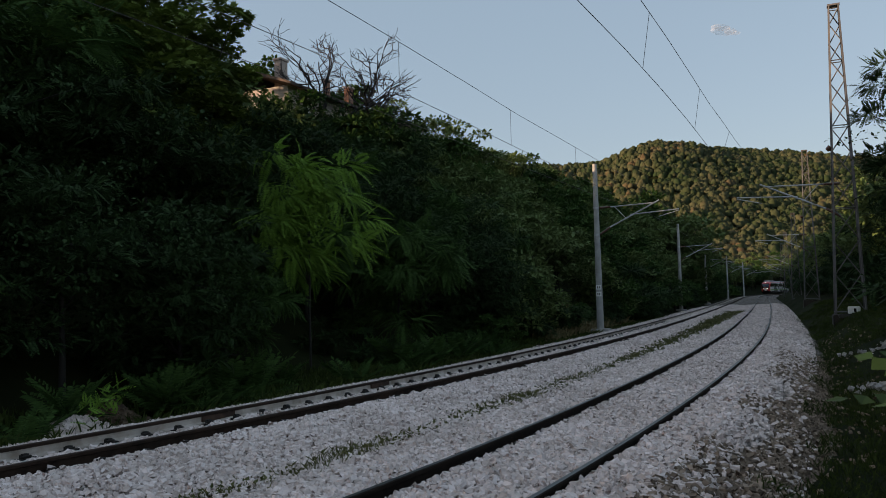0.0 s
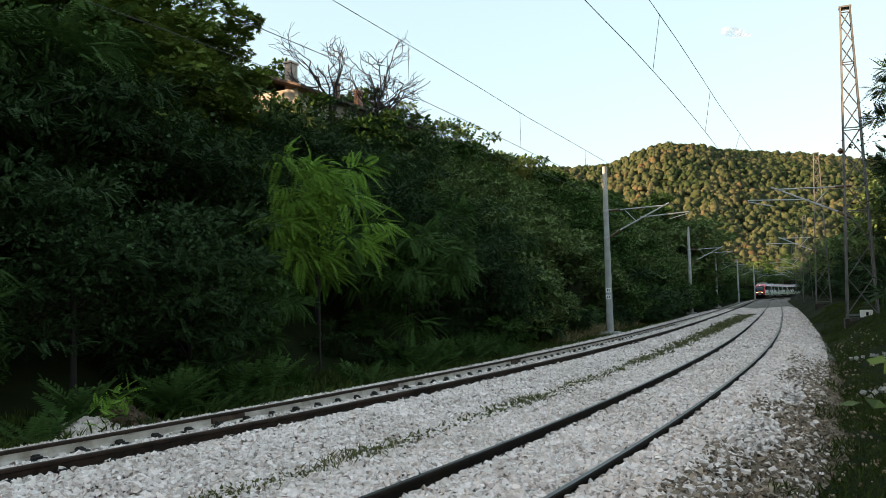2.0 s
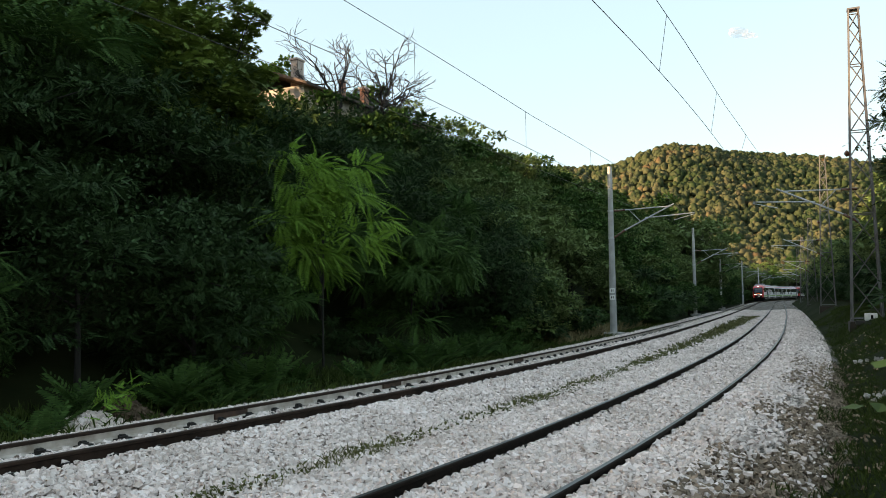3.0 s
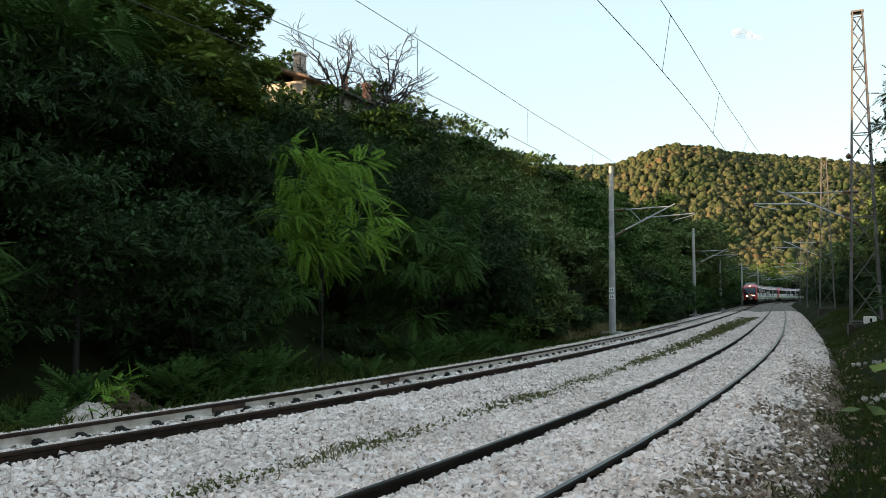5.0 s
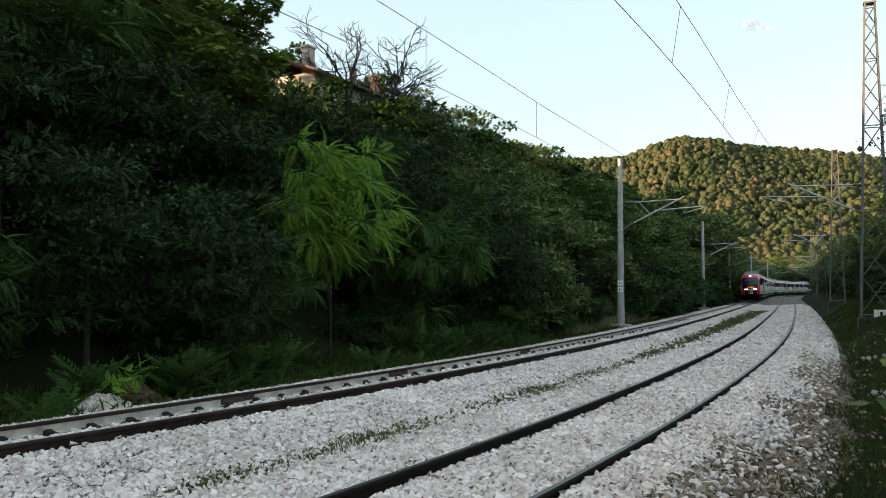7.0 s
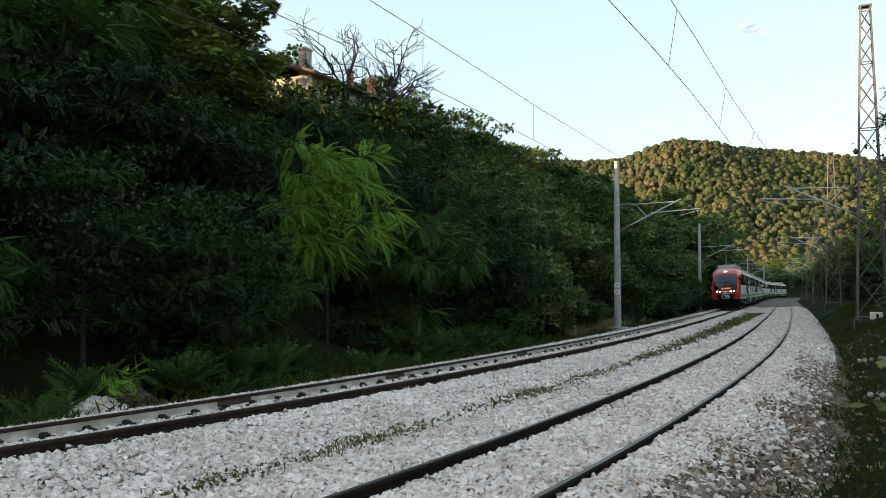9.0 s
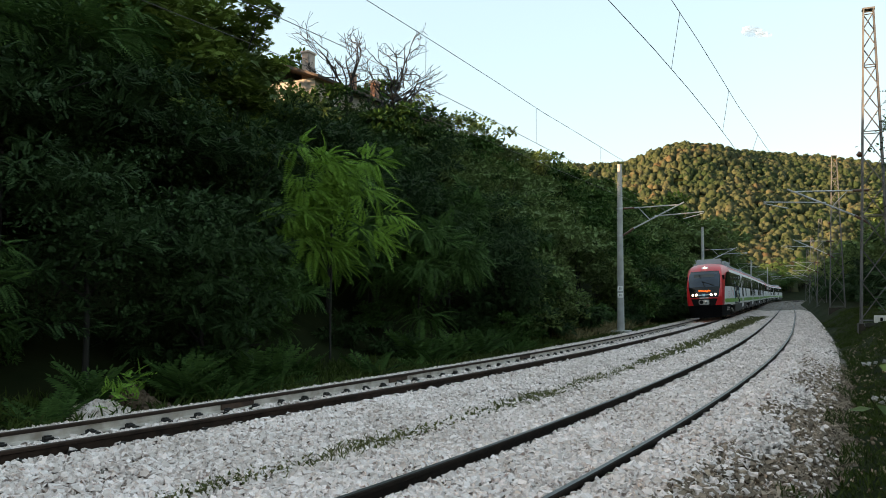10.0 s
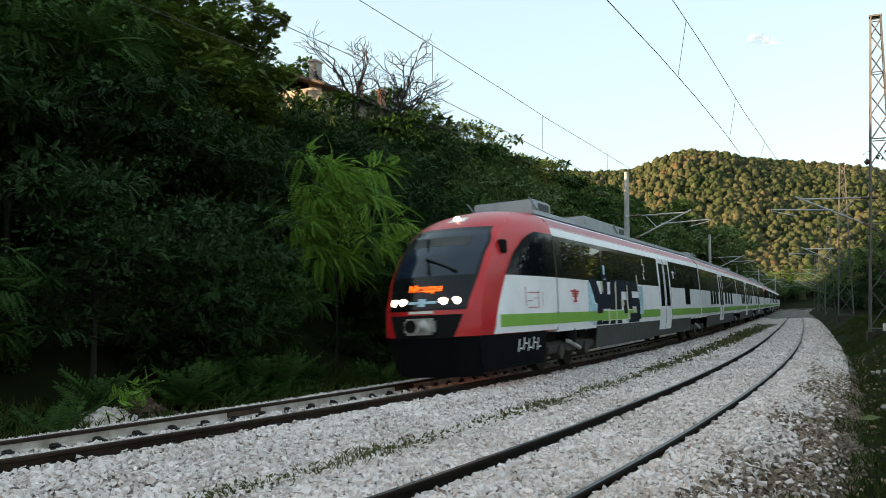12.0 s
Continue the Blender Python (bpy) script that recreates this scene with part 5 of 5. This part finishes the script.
    part("bulb", rodded(p0 - Vector((0.02, 0, 0)), p0 + Vector((0.05, 0, 0.03)), 0.06, seg=14), M_LAMP if lit else M_BLUEG, tl, "small round lamp")
    for k, (a, w) in enumerate(((0.0, 0.12), (-0.17, 0.2), (0.17, 0.2))):
        part("emblem", grid_mesh(lambda i, j, a=a, w=w: front(a + (i - 0.5) * w * 1.2, (1.60 if w > 0.15 else 1.55) + j * (0.05 if w > 0.15 else 0.15), 0.027), 3, 2), M_CYAN, car)
    part("number_bars", grid_mesh(lambda i, j: front(-0.25 + 0.5 * i, 1.41 + 0.05 * j, 0.02), 6, 2), M_SIGN, car, "small white lettering bars")
    # coupler
    c = part("coupler", boxed(1.40, 1.76, -0.32, 0.32, 1.0, 1.32, bev=0.05), M_CHROME, car, "grey automatic coupler")
    part("coupler_cone", rodded((1.75, 0.13, 1.17), (1.9, 0.13, 1.17), 0.12, 0.03, seg=14), M_CHROME, c)
    part("coupler_cup", rodded((1.75, -0.15, 1.17), (1.79, -0.15, 1.17), 0.13, 0.12, seg=14), M_BLACK, c)
    if lit:
        cu = bpy.data.curves.new("destination", "FONT")
        cu.body = "\u041c\u0435\u0437\u0434\u0440\u0430"
        cu.size, cu.align_x, cu.extrude = 0.2, "CENTER", 0.004
        tmp = new("destination_text", cu)
        bpy.context.view_layer.update()
        me = bpy.data.meshes.new_from_object(tmp)
        bpy.data.objects.remove(tmp)
        me.materials.clear()
        me.materials.append(M_LED)
        d = part("destination_text", me, None, car, "orange lit destination lettering")
        z = 1.84
        d.matrix_basis = Matrix.Translation((nose_x(z) + 0.035, 0.05, z)) @ Matrix(((0, -0.35, 0.94, 0), (1, 0, 0, 0), (0, 0.94, 0.35, 0), (0, 0, 0, 1)))


def end_car(lit):
    car = tagged(new("train_car"), "red, white and green leading train car with sloping cab" if lit else "red, white and green train car with a cab", "train car", "cars of the train")
    hull(-21.3, -2.3, M_WHITE, car)
    stripes(car, -21.3, -2.3, -18.9, -5.4)
    cab(car, lit)
    side_windows(car, (-3.52, -5.3, -6.95, -8.55), 1.4)
    side_windows(car, (-10.6,), 1.9)
    train_door(car, -14.0)
    side_windows(car, (-16.6, -19.4, -20.6), 0.8)
    for sd in (1, -1):
        panel(car, "low_window", -18.85, -17.85, 1.5, 2.9, M_PANE, sd, 0.013, steps=4)
        panel(car, "body_seam", -2.33, -2.29, 0.95, 3.5, M_SKIRT, sd, 0.02, steps=6)
        panel(car, "equipment_box", -12.0, -5.4, 0.38, 0.9, M_SKIRT, sd, 0.03, "dirty grey underfloor box")
        panel(car, "white_stripe", -21.3, -2.3, 3.14, 3.32, M_WHITE, sd, 0.009, steps=2)
    roof_box(car, -3.9, -2.7, 0.8, 0.36)
    roof_box(car, -11.2, -6.8, 0.8, 0.36)
    roof_box(car, -13.6, -12.0, 0.5, 0.2)
    bogie(car, -3.6)
    bogie(car, -20.8)
    part("bellows", boxed(-21.85, -21.3, -1.2, 1.2, 0.75, 3.45), M_BLACK, car, "black rubber gangway bellows")
    if lit:
        marks(car)
    return car


def mid_car():
    car = tagged(new("train_car"), "white and green middle train car with black window band", "train car", "cars of the train")
    hull(-17.75, -0.35, M_WHITE, car)
    stripes(car, -17.75, -0.35, -15.4, -2.2)
    train_door(car, -8.6)
    side_windows(car, (-1.7, -3.2, -4.7, -6.2, -11.0, -12.5, -14.0, -15.5), 1.25)
    for sd in (1, -1):
        for x in (-4.2, -5.4, -6.6, -11.0, -12.6, -14.2):
            panel(car, "low_window", x - 0.42, x + 0.42, 1.5, 2.3, M_PANE, sd, 0.014, steps=2)
    bogie(car, -17.4)
    roof_box(car, -4.0, -1.5, 0.8, 0.25)
    part("bellows", boxed(-18.2, -17.75, -1.2, 1.2, 0.75, 3.45), M_BLACK, car, "black rubber gangway bellows")
    return car


def train():
    lead = end_car(True)
    plain = end_car(False)
    mid = mid_car()
    I = Matrix.Identity(4)
    cars = [(lead, 0.0, "front"), (mid, 21.75, "mid"), (copy_thing(mid, I), 39.9, "mid"), (plain, 79.8, "rear")]
    cars += [(copy_thing(plain, I), 84.9, "front"), (copy_thing(mid, I), 106.65, "mid"), (copy_thing(mid, I), 124.8, "mid"), (copy_thing(plain, I), 164.7, "rear")]
    return cars


NOSE_END, SPEED = 11.75, 19.51


def car_pose(d, kind, t):
    """Where a car stands on the far track at t seconds; d: its distance behind the first cab."""
    s = NOSE_END + SPEED * (12.0 - t) + d
    z = Z_FAR + CANT_FAR / 2
    spot = lambda q: on_line(q, -float(far_off(q)), z)
    if kind == "front":
        a, b, back = spot(s + 3.6), spot(s + 20.8), 3.6
    elif kind == "mid":
        a, b, back = spot(s), spot(s + 18.15), 0.0
    else:
        a, b, back = spot(s - 3.6), spot(s - 20.8), 3.6
    x = (a - b).normalized()
    y = Vector((0, 0, 1)).cross(x)
    lean = math.atan2(CANT_FAR, 1.5) * (-1 if kind != "rear" else 1)
    m = Matrix((x, y, Vector((0, 0, 1)))).transposed().to_4x4()
    return Matrix.Translation(a + x * back) @ m @ Matrix.Rotation(-lean, 4, "X")


def cloud():
    rng = np.random.default_rng(3)
    bm = bmesh.new()
    for k in range(3):
        c = Vector(((k - 1) * 40 + rng.normal(scale=6), rng.normal(scale=10), rng.normal(scale=2)))
        r = (13, 18, 11)[k]
        bmesh.ops.create_icosphere(bm, subdivisions=4, radius=r, matrix=Matrix.Translation(c) @ Matrix.Diagonal((2.4, 1, 0.7, 1)))
    for f in bm.faces:
        f.smooth = True
    ob = part("cloud", bm, M_CLOUD, None)
    ob.matrix_basis = pose(880, 2200, 760, 0, 0, 15)
    return tagged(ob, "small thin white cloud in the clear sky", "cloud")


def motions():
    times = [k * 0.25 for k in range(49)]
    for car, d, kind in CARS:
        walk(car, [(t, car_pose(d, kind, t)) for t in times])
        # wheels roll without slip; the last car of a unit runs backwards
        way = -1 if kind == "rear" else 1
        for w in car.children_recursive:
            if w.name.startswith("wheelset"):
                hub = w.matrix_basis.translation.copy()
                walk(w, [(k / FPS, Matrix.Translation(hub) @ Matrix.Rotation(way * SPEED / 0.43 * k / FPS, 4, "Y")) for k in range(361)])


ground_sheet()
ballast_bed()
TRACKS = tracks()
overhead()
mast_box()
CARS = train()
house()
dead_tree(-6.3, 44.5, 10.9, 9.6)
woods()
hill_woods()
cloud()
fern_clumps()
weeds()
gravel_heap(12.9, 19.9, 0.0, 2.2, 0.8, 0.27, 0, 5)
gravel_heap(9.7, 14.6, -0.2, 1.8, 0.7, 0.25, 0, 6)
ballast_stones("ballast_stones", 1.0, 9.0, -8.6, -1.2, 640, 0.038, 0.085, M_STONE, "pale broken limestone ballast stones", 1)
ballast_stones("ballast_stones_behind", -8.0, 1.0, -8.6, 2.4, 130, 0.05, 0.10, M_STONE, "pale broken limestone ballast stones", 12)
ballast_stones("ballast_stones_beside_rail", 1.0, 9.0, -1.2, 2.5, 640, 0.038, 0.085, M_STONE, "pale broken limestone ballast stones", 11)
ballast_stones("ballast_stones_beyond", 9.0, 22.0, -8.2, 2.3, 330, 0.045, 0.095, M_STONE, "pale broken limestone ballast stones", 2)
ballast_stones("ballast_stones_distant", 22.0, 46.0, -8.0, 2.3, 95, 0.06, 0.12, M_STONE, "pale broken limestone ballast stones", 3)
ballast_stones("ballast_stones_remote", 46.0, 90.0, -7.6, 2.3, 30, 0.08, 0.16, M_STONE, "pale broken limestone ballast stones", 6)
ballast_stones("rust_stained_stones", 3.5, 20.0, 1.45, 2.6, 420, 0.04, 0.085, M_BROWNST, "rust-stained brown stones on the ballast shoulder", 5, 0.12)
ballast_stones("rust_stained_chips", 3.5, 22.0, 2.0, 2.9, 260, 0.03, 0.07, M_BROWNST, "rust-stained brown stones at the edge of the grass", 9)
ballast_stones("stray_stones", 0.0, 30.0, 2.6, 3.8, 14, 0.03, 0.07, M_BROWNST, "stray brown stones in the bank grass", 4)
gravel_heap(-5.75, 13.6, -0.3, 0.7, 0.45, 0.36, 20, 8, "brown mound of soil and roots beside the far track", M_LITTER)
gravel_heap(-5.8, 12.8, -0.45, 0.9, 0.5, 0.30, 35, 7, "heap of pale rubble beside the far track", M_BED)
bright_weed()
track_pieces(TRACKS)
motions()
